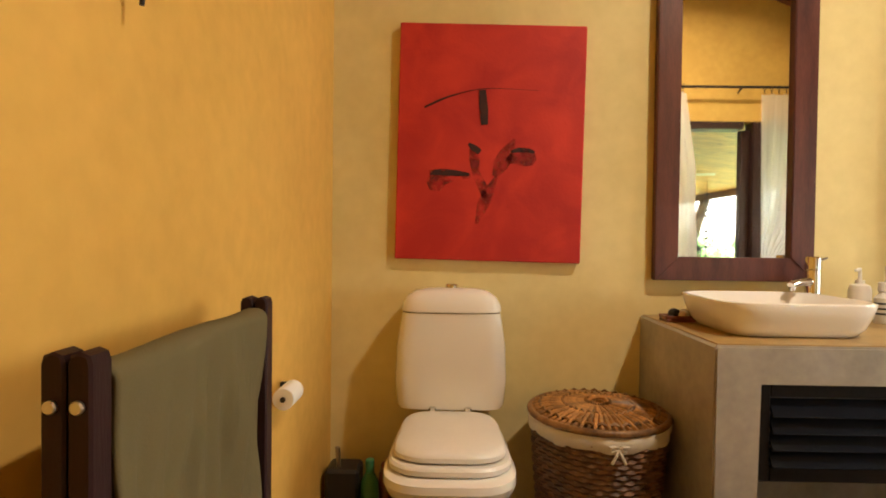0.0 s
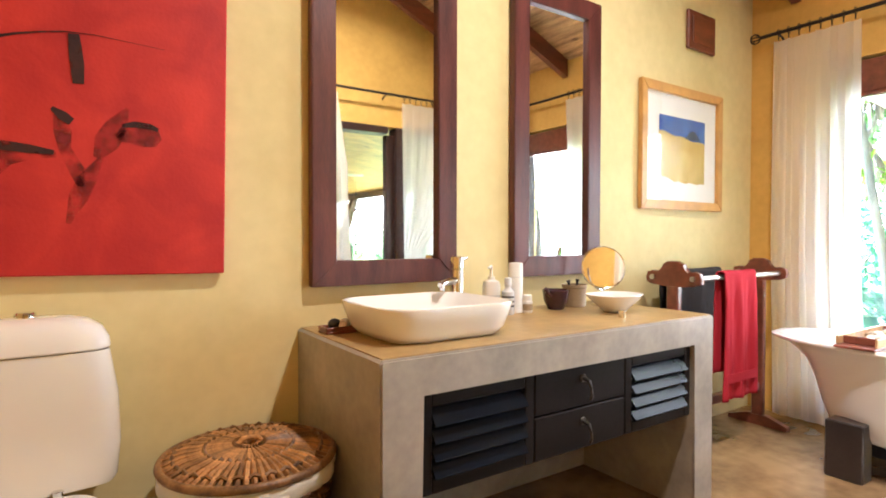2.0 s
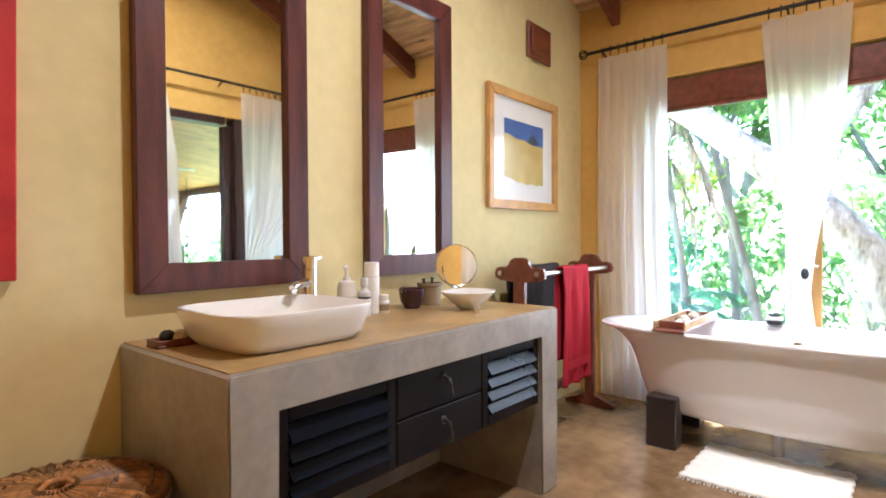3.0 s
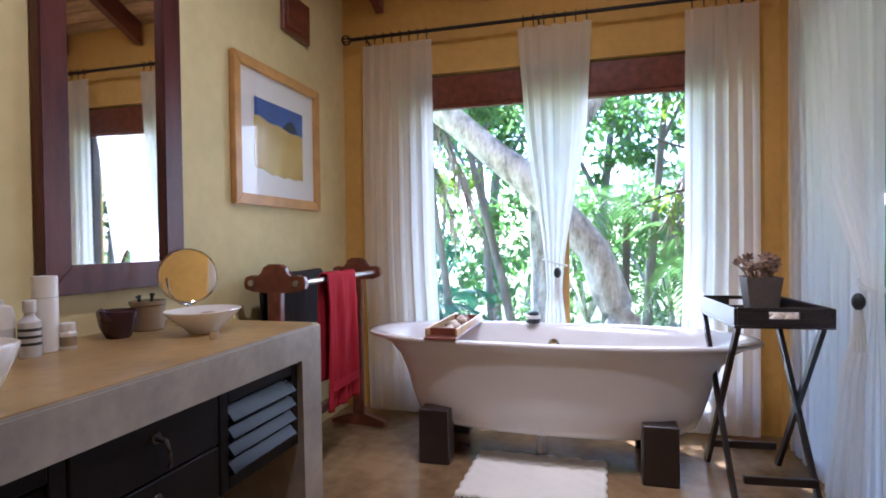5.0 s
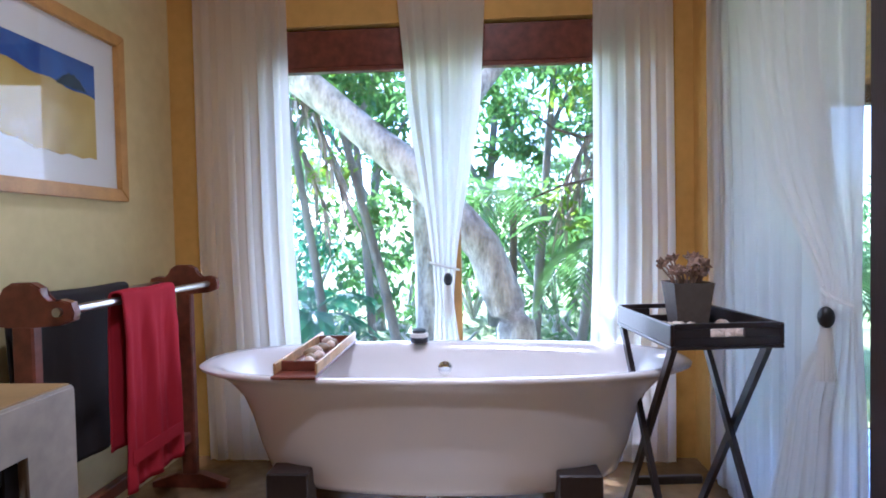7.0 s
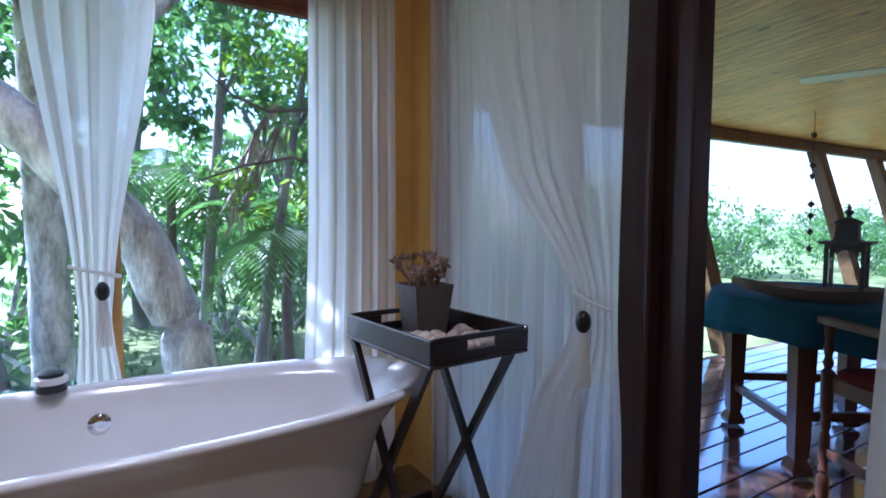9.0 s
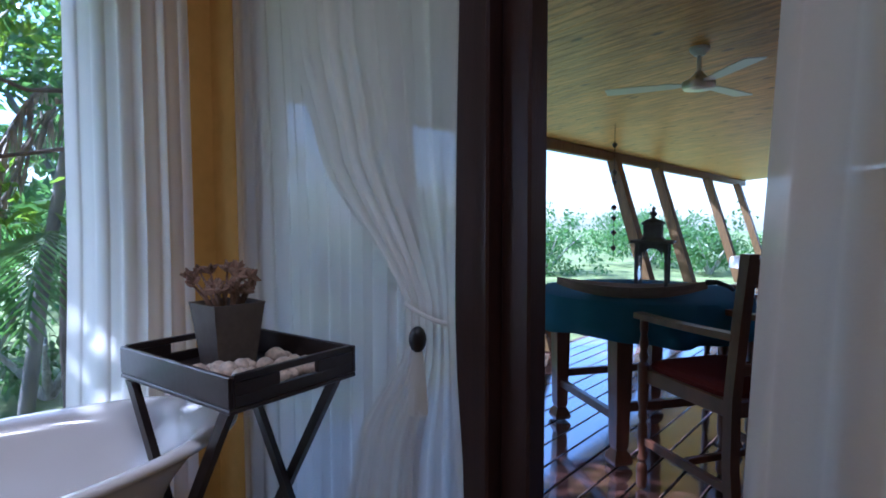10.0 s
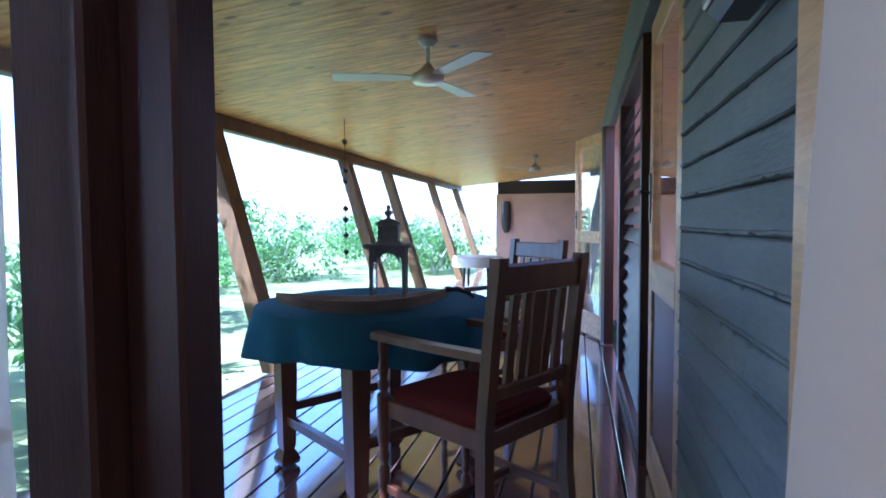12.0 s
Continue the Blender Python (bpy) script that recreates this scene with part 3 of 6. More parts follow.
def wall_mirror(x0, x1, z0, z1, label):
    t = thing("wall_mirror", ((x0 + x1) / 2, NORTH, z0), label, "mirror", "tall mirrors over the vanity")
    w, h, f = (x1 - x0) / 2, z1 - z0, 0.098
    for nm, ring in (("frame_bottom", ((-w, 0), (w, 0), (w - f, f), (-w + f, f))), ("frame_top", ((-w, h), (-w + f, h - f), (w - f, h - f), (w, h))),
                     ("frame_side", ((-w, 0), (-w + f, f), (-w + f, h - f), (-w, h))), ("frame_side", ((w, 0), (w, h), (w - f, h - f), (w - f, f)))):
        bm = loft([[(x, -0.004, z) for x, z in ring], [(x, -0.045, z) for x, z in ring]])
        bmesh.ops.bevel(bm, geom=bm.edges[:], offset=0.004, segments=2, affect="EDGES")
        part(nm, bm, MAHOGANY, t)
    part("mirror_glass", a_box(-w + f - 0.004, -0.022, f - 0.004, w - f + 0.004, -0.006, h - f + 0.004), MIRROR, t, "clear silvered mirror glass", False)


wall_mirror(3.04, 3.70, 1.0, 2.42, "tall mirror in wide dark mahogany frame above basin")
wall_mirror(4.03, 4.64, 1.0, 2.42, "tall mirror in wide dark mahogany frame beside picture")

pic = thing("framed_picture", (5.43, NORTH, 1.735), "framed beach landscape picture in honey wood frame", "picture")
W, Hh, f = 0.425, 0.375, 0.055
for nm, ring in (("frame_bottom", ((-W, -Hh), (W, -Hh), (W - f, -Hh + f), (-W + f, -Hh + f))), ("frame_top", ((-W, Hh), (-W + f, Hh - f), (W - f, Hh - f), (W, Hh))),
                 ("frame_side", ((-W, -Hh), (-W + f, -Hh + f), (-W + f, Hh - f), (-W, Hh))), ("frame_side", ((W, -Hh), (W, Hh), (W - f, Hh - f), (W - f, -Hh + f)))):
    bm = loft([[(x, -0.004, z) for x, z in ring], [(x, -0.034, z) for x, z in ring]])
    bmesh.ops.bevel(bm, geom=bm.edges[:], offset=0.004, segments=2, affect="EDGES")
    part(nm, bm, FRAME_WOOD, pic)
part("mount", a_box(-W + f - 0.003, -0.012, -Hh + f - 0.003, W - f + 0.003, -0.006, Hh - f + 0.003), PAPER, pic, "white picture mount")
ring = [(-0.24, 0.10), (0.24, 0.10)] + [(0.24 - 0.04 * i, -0.205 + 0.035 * math.exp(-((i - 12) / 3.0) ** 2) + 0.006 * math.sin(i * 2.1)) for i in range(13)]
part("painted_sand", loft([[(x, -0.0125, z) for x, z in ring], [(x, -0.015, z) for x, z in ring]]), PAINT_SAND, pic, "yellow sand of the picture", False)
top = [(-0.24 + 0.04 * i, 0.095 - 0.045 * i / 12 + 0.006 * math.sin(i * 1.3)) for i in range(13)]
ring = top + [(0.24, 0.19), (-0.24, 0.19)]
part("painted_sky", loft([[(x, -0.0165, z) for x, z in ring], [(x, -0.0155, z) for x, z in ring]]), PAINT_BLUE, pic, "blue sea and sky of the picture", False)
ring = [(0.02 + 0.17 * i / 12, 0.066 + (0.055 + 0.008 * math.sin(i * 2.9)) * math.sin(math.pi * i / 12)) for i in range(13)]
part("painted_tree", loft([[(x, -0.0178, z) for x, z in ring], [(x, -0.0170, z) for x, z in ring]]), PAINT_TREE, pic, "dark painted bush on the shore", False)
p = part("picture_glass", a_box(-W + f - 0.002, -0.0215, -Hh + f - 0.002, W - f + 0.002, -0.0195, Hh - f + 0.002), GLASS, pic)
p.visible_shadow = False

vent = thing("wall_vent", (5.62, NORTH, 2.49), "brown wooden vent cover high on cream wall", "vent")
part("vent_frame", a_box(-0.15, -0.025, -0.12, 0.15, -0.002, 0.12, bevel=0.006), RED_WOOD, vent)
part("vent_panel", a_box(-0.115, -0.034, -0.085, 0.115, -0.026, 0.085, bevel=0.003), RED_WOOD, vent)

# ---- bathroom: toilet ----
toilet = thing("toilet", (2.195, NORTH, 0), "white close-coupled porcelain toilet with closed lid", "toilet")


def slab(cx, cy, a, b, z0, z1, power=3.2, taper=1.0, n=40, r=0.012):
    """A rounded pad."""
    rings = [oval(cx, cy, z0, a * taper - r, b * taper - r, n, power), oval(cx, cy, z0 + r * 0.4, a * taper - r * 0.3, b * taper - r * 0.3, n, power), oval(cx, cy, z0 + r, a * taper, b * taper, n, power),
             oval(cx, cy, z1 - r, a, b, n, power), oval(cx, cy, z1 - r * 0.35, a - r * 0.35, b - r * 0.35, n, power), oval(cx, cy, z1, a - r, b - r, n, power)]
    return loft(rings)


part("cistern", loft([oval(0, -0.105, z, a * 1.09, 0.098, 40, p) for z, a, p in ((0.49, 0.188, 5), (0.505, 0.197, 5), (0.60, 0.205, 5), (0.74, 0.200, 5), (0.862, 0.182, 5), (0.868, 0.180, 5))]), PORCELAIN, toilet)
part("cistern_lid", loft([oval(0, -0.107, z, a * 1.09, b, 40, 4.2) for z, a, b in ((0.871, 0.180, 0.098), (0.875, 0.184, 0.102), (0.90, 0.181, 0.100), (0.93, 0.165, 0.090), (0.952, 0.135, 0.070), (0.962, 0.09, 0.045), (0.964, 0.04, 0.02))]), PORCELAIN, toilet)
part("flush_button", lathe([(0.026, 0.0), (0.026, 0.012), (0.022, 0.017), (0.008, 0.018)], 20, (0, -0.107, 0.961)), CHROME, toilet, "chrome flush button")


def seat_ring(z, k, y_back=-0.18, depth=0.51, wide=0.222):
    """Outline of the bowl: straight at the back, wider and square-rounded in front."""
    ring = []
    for i in range(56):
        a = 2 * math.pi * i / 56
        c, s = math.cos(a), math.sin(a)
        y = y_back - depth / 2 + math.copysign(abs(s) ** (0.6 if s > 0 else 0.72), s) * depth / 2 * k
        x = math.copysign(abs(c) ** 0.5, c) * (wide * (0.90 if s > 0 else 0.90 + 0.10 * min(1, -s * 1.6))) * k
        ring.append((x, y, z))
    return ring


part("bowl", loft([seat_ring(z, k, -0.17, d) for z, k, d in ((0.0, 0.62, 0.42), (0.03, 0.60, 0.42), (0.15, 0.60, 0.42), (0.26, 0.78, 0.46), (0.35, 1.0, 0.52), (0.395, 1.05, 0.54), (0.418, 1.04, 0.54), (0.425, 1.0, 0.53))]), PORCELAIN, toilet)
part("seat", loft([seat_ring(z, k) for z, k in ((0.428, 0.94), (0.434, 0.97), (0.448, 0.97), (0.456, 0.94))]), WHITE_PLASTIC, toilet, "white toilet seat")
part("seat_lid", loft([seat_ring(z, k, -0.18, 0.50, 0.222) for z, k in ((0.459, 0.86), (0.464, 0.90), (0.478, 0.90), (0.488, 0.87), (0.494, 0.80), (0.496, 0.5))]), WHITE_PLASTIC, toilet, "closed white seat lid")
for x in (-0.07, 0.07):
    part("hinge", lathe([(0.014, 0), (0.014, 0.016), (0.008, 0.02)], 14, (x, -0.205, 0.484)), CHROME, toilet)

# ---- bathroom: wicker laundry basket ----
basket = thing("laundry_basket", (2.75, 3.26, 0), "brown wicker laundry basket with lid and white liner", "basket")
for k in range(26):
    z = 0.012 + k * 0.0185
    r = 0.195 + 0.045 * (z / 0.5) ** 0.8
    body = bmesh.new()
    ring_pts = []
    for i in range(56):
        a = 2 * math.pi * i / 56
        rr = r + 0.006 * math.cos(i * math.pi + k * math.pi)
        ring_pts.append((rr * math.cos(a), rr * math.sin(a), z))
    tube(ring_pts + ring_pts[:2], 0.0105, 5, bm=body)
    part("wicker_band", body, WICKER, basket, smooth=60)
part("inner_wall", lathe([(0.18, 0.005), (0.188, 0.01), (0.225, 0.49)], 32, caps=True), WICKER, basket)
liner = bmesh.new()
rings = []
for z, r in ((0.455, 0.249), (0.47, 0.256), (0.49, 0.258), (0.505, 0.255), (0.512, 0.245)):
    rings.append([((r + 0.004 * math.sin(i * 1.9)) * math.cos(2 * math.pi * i / 60), (r + 0.004 * math.sin(i * 1.9)) * math.sin(2 * math.pi * i / 60), z + 0.005 * math.sin(i * 0.8)) for i in range(60)])
part("liner", loft(rings, caps=False), LINER, basket, "white cotton liner folded over the rim", 60)
bow = bmesh.new()
for s in (-1, 1):
    tube([(0, -0.262, 0.475), (s * 0.012, -0.272, 0.487), (s * 0.03, -0.270, 0.485), (s * 0.026, -0.268, 0.468), (0, -0.264, 0.472)], 0.005, 6, bm=bow)
    tube([(0, -0.264, 0.474), (s * 0.01, -0.272, 0.455), (s * 0.022, -0.268, 0.428)], 0.005, 6, bm=bow)
part("bow", bow, LINER, basket, "white tied ribbon bow")
lid = bmesh.new()
tube([(0.02, 0, 0.548), (0.10, 0, 0.547), (0.19, 0, 0.538), (0.246, 0, 0.522)], 0.0088, 5, bm=lid)
spoke = part("lid_spoke", lid, WICKER_TOP, basket, smooth=60)
for i in range(1, 64):
    o = new("lid_spoke", spoke.data)
    o.parent = basket
    o.matrix_basis = pose(0, 0, 0.002 * (i % 2), 0, 0, 360 * i / 64)
lid = bmesh.new()
for k in range(3):
    r = 0.045 + k * 0.085
    pts = [(r * math.cos(2 * math.pi * i / 64), r * math.sin(2 * math.pi * i / 64), 0.556 - 0.13 * r ** 2 * 3 + 0.006 * math.cos(math.pi * (i + k))) for i in range(64)]
    tube(pts + pts[:2], 0.006, 5, bm=lid)
pts = [(0.25 * math.cos(2 * math.pi * i / 48), 0.25 * math.sin(2 * math.pi * i / 48), 0.52) for i in range(48)]
tube(pts + pts[:2], 0.013, 7, bm=lid)
part("lid", lid, WICKER_TOP, basket, "golden woven lid", 60)
part("lid_knob", tube([(-0.035, 0, 0.555), (-0.02, 0, 0.572), (0.02, 0, 0.572), (0.035, 0, 0.555)], 0.009, 8), WICKER_TOP, basket)

# ---- bathroom: cement vanity with louvred drawer unit ----
VX0, VX1, VY, VH = 3.0, 4.655, 2.875, 0.85
van = thing("vanity_counter", (VX0, VY, 0), "polished grey cement vanity counter with ochre top", "counter")
VL = VX1 - VX0
prof = [(0, 0), (0.135, 0), (0.135, VH - 0.115), (VL - 0.14, VH - 0.115), (VL - 0.14, 0), (VL, 0), (VL, VH - 0.012), (VL - 0.008, VH - 0.004), (0.008, VH - 0.004), (0, VH - 0.012)]
bm = loft([[(x, y, z) for x, z in prof] for y in (0.0, NORTH - VY - 0.002)])
bmesh.ops.bevel(bm, geom=[e for e in bm.edges if all(abs(v.co.y) < 1e-5 for v in e.verts)], offset=0.006, segments=2, affect="EDGES")
part("body", bm, CEMENT, van)
part("top_skin", a_box(0.010, 0.010, VH - 0.0038, VX1 - VX0 - 0.010, NORTH - VY - 0.004, VH), CEMENT_TOP, van, "ochre polished cement top")
part("back", a_box(0.136, NORTH - VY - 0.05, 0, VX1 - VX0 - 0.141, NORTH - VY - 0.003, VH - 0.116), CEMENT, van)

unit = thing("drawer_unit", (3.138, VY + 0.02, 0.418), "dark stained wooden drawer unit with louvred fronts in counter", "cabinet")
part("carcass", a_box(0, 0.02, 0, 1.374, 0.5, 0.314, bevel=0.003), DARK_WOOD, unit)
DRAWER = material("matt_black_wood", (0.010, 0.0075, 0.007), 0.5, vary=0.3, scale=4, fine=50, bump=0.12, spec=0.12)


def louvre_door(x0, x1, name, mat, open_slats, parent):
    w, z0, z1, fr = x1 - x0, 0.004, 0.312, 0.04
    d = new(name)
    d.parent = parent
    d.location = (x0, 0, 0)
    for a in ((0, 0, z0, fr, 0.018, z1), (w - fr, 0, z0, w, 0.018, z1), (fr, 0, z0, w - fr, 0.018, z0 + 0.045), (fr, 0, z1 - 0.045, w - fr, 0.018, z1)):
        part("door_frame", a_box(*a, bevel=0.003), DRAWER, d)
    n = 4
    span = (z1 - 0.05 - z0 - 0.05)
    for i in range(n):
        z = z0 + 0.052 + span * (i + 0.4) / n
        ring = [(-0.005, 0.030), (0.005, 0.030)] + [(0.005 * math.cos(math.pi * q / 6), -0.027 - 0.005 * math.sin(math.pi * q / 6)) for q in range(7)]
        sl = part("slat", loft([[(x, y, zz) for y, zz in ring] for x in (0.001, w - 2 * fr - 0.001)]), mat, d, "tilted louvre slat")
        sl.matrix_basis = pose(fr, 0.004, z, open_slats)
    return d


DARK_STEEL = material("dark_steel", (0.12, 0.11, 0.10), 0.35, metal=1.0, vary=0.1)
SLAT_BLUE = material("satin_slats", (0.006, 0.008, 0.013), 0.20, vary=0.1, bump=0.02, spec=0.11)
louvre_door(0.004, 0.455, "louvre_door", SLAT_BLUE, -38, unit)
louvre_door(0.935, 1.370, "louvre_door", SLAT_BLUE, -38, unit)
for z0, z1 in ((0.004, 0.155), (0.160, 0.312)):
    dr = part("drawer_front", a_box(0.459, 0, z0, 0.931, 0.018, z1, bevel=0.004), DRAWER, unit)
    zc = (z0 + z1) / 2 - 0.01
    part("handle", tube([(0.695, 0.0, zc + 0.035), (0.695, -0.03, zc + 0.03), (0.702, -0.034, zc), (0.712, -0.028, zc - 0.03), (0.716, -0.018, zc - 0.042)], [0.008, 0.007, 0.005, 0.005, 0.006], 10), DARK_STEEL, dr, "curled dark steel handle")
    part("handle_plate", lathe([(0.016, 0), (0.014, 0.004)], 14, (0, 0, 0)), DARK_STEEL, dr)
    bpy.data.objects[scene.collection.objects[-1].name].matrix_basis = pose(0.695, -0.001, zc + 0.035, 90)

basin = thing("vessel_basin", (3.345, 3.185, VH), "white square porcelain vessel basin on the counter", "basin")
rings = [oval(0, 0, z, a, b, 44, 5) for z, a, b in ((0.0, 0.205, 0.17), (0.004, 0.218, 0.182), (0.03, 0.238, 0.203), (0.075, 0.254, 0.217), (0.108, 0.263, 0.226), (0.115, 0.262, 0.225), (0.117, 0.256, 0.219), (0.112, 0.25, 0.213),
                                                    (0.075, 0.225, 0.19), (0.035, 0.19, 0.155), (0.022, 0.14, 0.11), (0.018, 0.03, 0.03))]
part("bowl", loft(rings), PORCELAIN, basin, smooth=50)
part("drain", lathe([(0.028, 0.0), (0.03, 0.003), (0.02, 0.006)], 18, (0, 0, 0.018)), CHROME, basin, "chrome drain")

tap = thing("basin_tap", (3.645, 3.42, VH), "tall chrome mixer tap beside the basin", "tap")
part("tap_body", lathe([(0.034, 0), (0.034, 0.006), (0.028, 0.011), (0.028, 0.198), (0.0265, 0.201), (0.0265, 0.204), (0.029, 0.207), (0.029, 0.252), (0.026, 0.258), (0.010, 0.260)], 24), CHROME, tap)
part("spout", tube([(-0.015, -0.008, 0.158), (-0.07, -0.040, 0.158), (-0.125, -0.071, 0.152), (-0.135, -0.077, 0.146)], [0.017, 0.0165, 0.0155, 0.013], 14), CHROME, tap)
part("aerator", lathe([(0.0125, 0), (0.0125, 0.014)], 14, (-0.124, -0.070, 0.126)), CHROME, tap)
part("lever", tube([(0.012, 0.003, 0.242), (0.04, 0.012, 0.246), (0.066, 0.020, 0.252)], [0.009, 0.007, 0.006], 10), CHROME, tap)


def vessel(name, at, profile, mat, label, category, n=24, group=""):
    t = thing(name, at, label, category, group)
    part("body", lathe(profile, n), mat, t, smooth=40)
    return t


soap = thing("soap_tray", (3.09, 3.36, VH), "red-brown wooden tray with small soaps on counter", "tray")
part("tray_base", a_box(-0.065, -0.04, 0, 0.065, 0.04, 0.01, bevel=0.003), RED_WOOD, soap)
for a in ((-0.065, -0.04, 0.0105, 0.065, -0.032, 0.024), (-0.065, 0.032, 0.0105, 0.065, 0.04, 0.024), (-0.065, -0.0315, 0.0105, -0.057, 0.0315, 0.024), (0.057, -0.0315, 0.0105, 0.065, 0.0315, 0.024)):
    part("tray_edge", a_box(*a, bevel=0.002), RED_WOOD, soap)
for x, y, r, mt in ((-0.02, 0.0, 0.022, BLACK), (0.022, 0.006, 0.02, WHITE_PLASTIC), (0.005, -0.014, 0.017, SHELL)):
    s = thing("soap", (3.09 + x, 3.36 + y, VH + 0.0105 + r * 0.9), "small round soap in the wooden tray", "soap", "soaps in tray")
    part("body", ball(bmesh.new(), (0, 0, 0), r, (1.1, 1, 0.9)), mt, s)

pump = thing("pump_bottle", (3.84, 3.43, VH), "white pump bottle with grey label beside the tap", "bottle")
part("bottle", lathe([(0.036, 0), (0.040, 0.004), (0.040, 0.125), (0.034, 0.145), (0.016, 0.152), (0.016, 0.165)], 20), WHITE_PLASTIC, pump)
part("label_band", lathe([(0.0404, 0.03), (0.0404, 0.085)], 20, caps=False), CLEAR_GREY, pump)
part("pump_head", tube([(0, 0, 0.165), (0, 0, 0.20), (-0.005, -0.004, 0.208), (-0.04, -0.03, 0.206)], [0.008, 0.006, 0.008, 0.005], 10), WHITE_PLASTIC, pump)
b2 = thing("spray_bottle", (3.885, 3.37, VH), "clear grey bottle with writing on the counter", "bottle")
part("bottle", lathe([(0.026, 0), (0.028, 0.004), (0.028, 0.10), (0.014, 0.115), (0.012, 0.125), (0.016, 0.127), (0.016, 0.16), (0.01, 0.163)], 18), CLEAR_GREY, b2)
for z in (0.035, 0.055, 0.075):
    part("writing", lathe([(0.0284, z), (0.0284, z + 0.008)], 18, caps=False), BLACK, b2, "dark bar of writing")
b3 = thing("tall_tube", (3.955, 3.40, VH), "tall white cosmetic canister on the counter", "canister")
part("tube", lathe([(0.030, 0), (0.033, 0.003), (0.033, 0.218), (0.031, 0.224), (0.010, 0.226)], 22), WHITE_PLASTIC, b3)
part("cap_seam", lathe([(0.0334, 0.160), (0.0334, 0.163)], 22, caps=False), CLEAR_GREY, b3)
pill = thing("pill_bottle", (4.00, 3.37, VH), "small white pill bottle with cap", "bottle")
part("bottle", lathe([(0.021, 0), (0.023, 0.003), (0.023, 0.05), (0.017, 0.058)], 18), WHITE_PLASTIC, pill)
part("cap", lathe([(0.020, 0.058), (0.020, 0.078), (0.017, 0.081)], 18), WHITE_PLASTIC, pill)
part("label_band", lathe([(0.0234, 0.012), (0.0234, 0.04)], 18, caps=False), STONEWARE, pill)
mor = thing("mortar_bowl", (4.20, 3.39, VH), "plum glazed jug bowl with short handle", "bowl")
part("bowl", lathe([(0.035, 0), (0.038, 0.004), (0.056, 0.04), (0.064, 0.09), (0.060, 0.093), (0.05, 0.045), (0.02, 0.012)], 26), PLUM, mor)
part("handle", tube([(-0.055, -0.02, 0.07), (-0.085, -0.03, 0.085), (-0.10, -0.035, 0.105)], [0.012, 0.010, 0.008], 10), PLUM, mor)
jar = thing("stone_jar", (4.36, 3.42, VH), "tan stoneware jar holding small brushes", "jar")
part("jar", lathe([(0.052, 0), (0.056, 0.005), (0.058, 0.09), (0.062, 0.095), (0.062, 0.108), (0.056, 0.108), (0.05, 0.02)], 26), STONEWARE, jar)
part("jar_contents", tube([(0.01, 0.0, 0.022), (0.02, 0.0, 0.12), (0.022, 0.0, 0.132)], [0.006, 0.006, 0.010], 8), BLACK, jar)
part("jar_contents", tube([(-0.02, 0.01, 0.022), (-0.03, 0.01, 0.118), (-0.034, 0.01, 0.125)], [0.006, 0.006, 0.012], 8), BLACK, jar)

vm = thing("shaving_mirror", (4.50, 3.36, VH), "round chrome magnifying mirror on a stand", "mirror")
part("base", lathe([(0.055, 0), (0.055, 0.006), (0.03, 0.012), (0.008, 0.018)], 24), CHROME, vm)
part("stem", tube([(0, 0, 0.016), (0, 0, 0.082)], 0.006, 10), CHROME, vm)
half = bmesh.new()
tube([(0.112 * math.cos(math.pi * (1 + i / 16)), 0, 0.19 + 0.112 * math.sin(math.pi * (1 + i / 16))) for i in range(17)], 0.004, 8, bm=half)
part("yoke", half, CHROME, vm)
for nm, mt, y in (("mirror_disc", MIRROR, 0.0),):
    d = part(nm, lathe([(0.096, -0.006), (0.102, -0.006), (0.104, 0.0), (0.102, 0.006), (0.096, 0.006)], 40), mt, vm, "round mirror disc", 30)
    d.matrix_basis = pose(0, 0, 0.19, 78, 0, -38)
    rim = bmesh.new()
    tube([(0.103 * math.cos(2 * math.pi * i / 36), 0.103 * math.sin(2 * math.pi * i / 36), 0) for i in range(38)], 0.0065, 8, bm=rim)
    part("mirror_rim", rim, CHROME, d)
dish = thing("white_dish", (4.35, 3.17, VH), "white oval footed ceramic dish on counter edge", "dish")
part("dish", loft([oval(0, 0, z, a, b, 40, 2.4) for z, a, b in ((0, 0.045, 0.04), (0.004, 0.05, 0.044), (0.02, 0.066, 0.058), (0.06, 0.118, 0.095), (0.080, 0.138, 0.11), (0.083, 0.136, 0.108), (0.06, 0.112, 0.09), (0.025, 0.06, 0.05), (0.02, 0.02, 0.02))]), PORCELAIN, dish, smooth=50)
bar = thing("soap_bar", (4.36, 3.17, VH + 0.045), "flat tan soap bar lying in the white dish", "soap", rz=25)
part("body", slab(0, 0, 0.075, 0.035, -0.018, 0.02), STONEWARE, bar)
cup = vessel("steel_cup", (4.235, 3.04, VH), [(0.013, 0), (0.014, 0.002), (0.014, 0.028), (0.012, 0.03)], CHROME, "small chrome bottle stopper on counter", "stopper", 14)

# ---- bathroom: towel rack on the west wall, roll, brush caddy ----
rack = thing("towel_rack", (1.80, 1.75, 0), "near-black mahogany towel rack by the ochre wall", "towel rack")
for y in (0.0, 0.53):
    for x in (-0.027, 0.001):
        bm = bmesh.new()
        loft([[(x + dx, yy, z) for dx, z in ((0, 0), (0.026, 0), (0.026, 1.028), (0.023, 1.037), (0.013, 1.041), (0.003, 1.037), (0, 1.028))] for yy in (y, y + 0.036)], bm=bm)
        bmesh.ops.bevel(bm, geom=[e for e in bm.edges if len({round(v.co.y, 4) for v in e.verts}) == 1], offset=0.003, segments=1, affect="EDGES")
        part("post", bm, RACK_WOOD, rack)
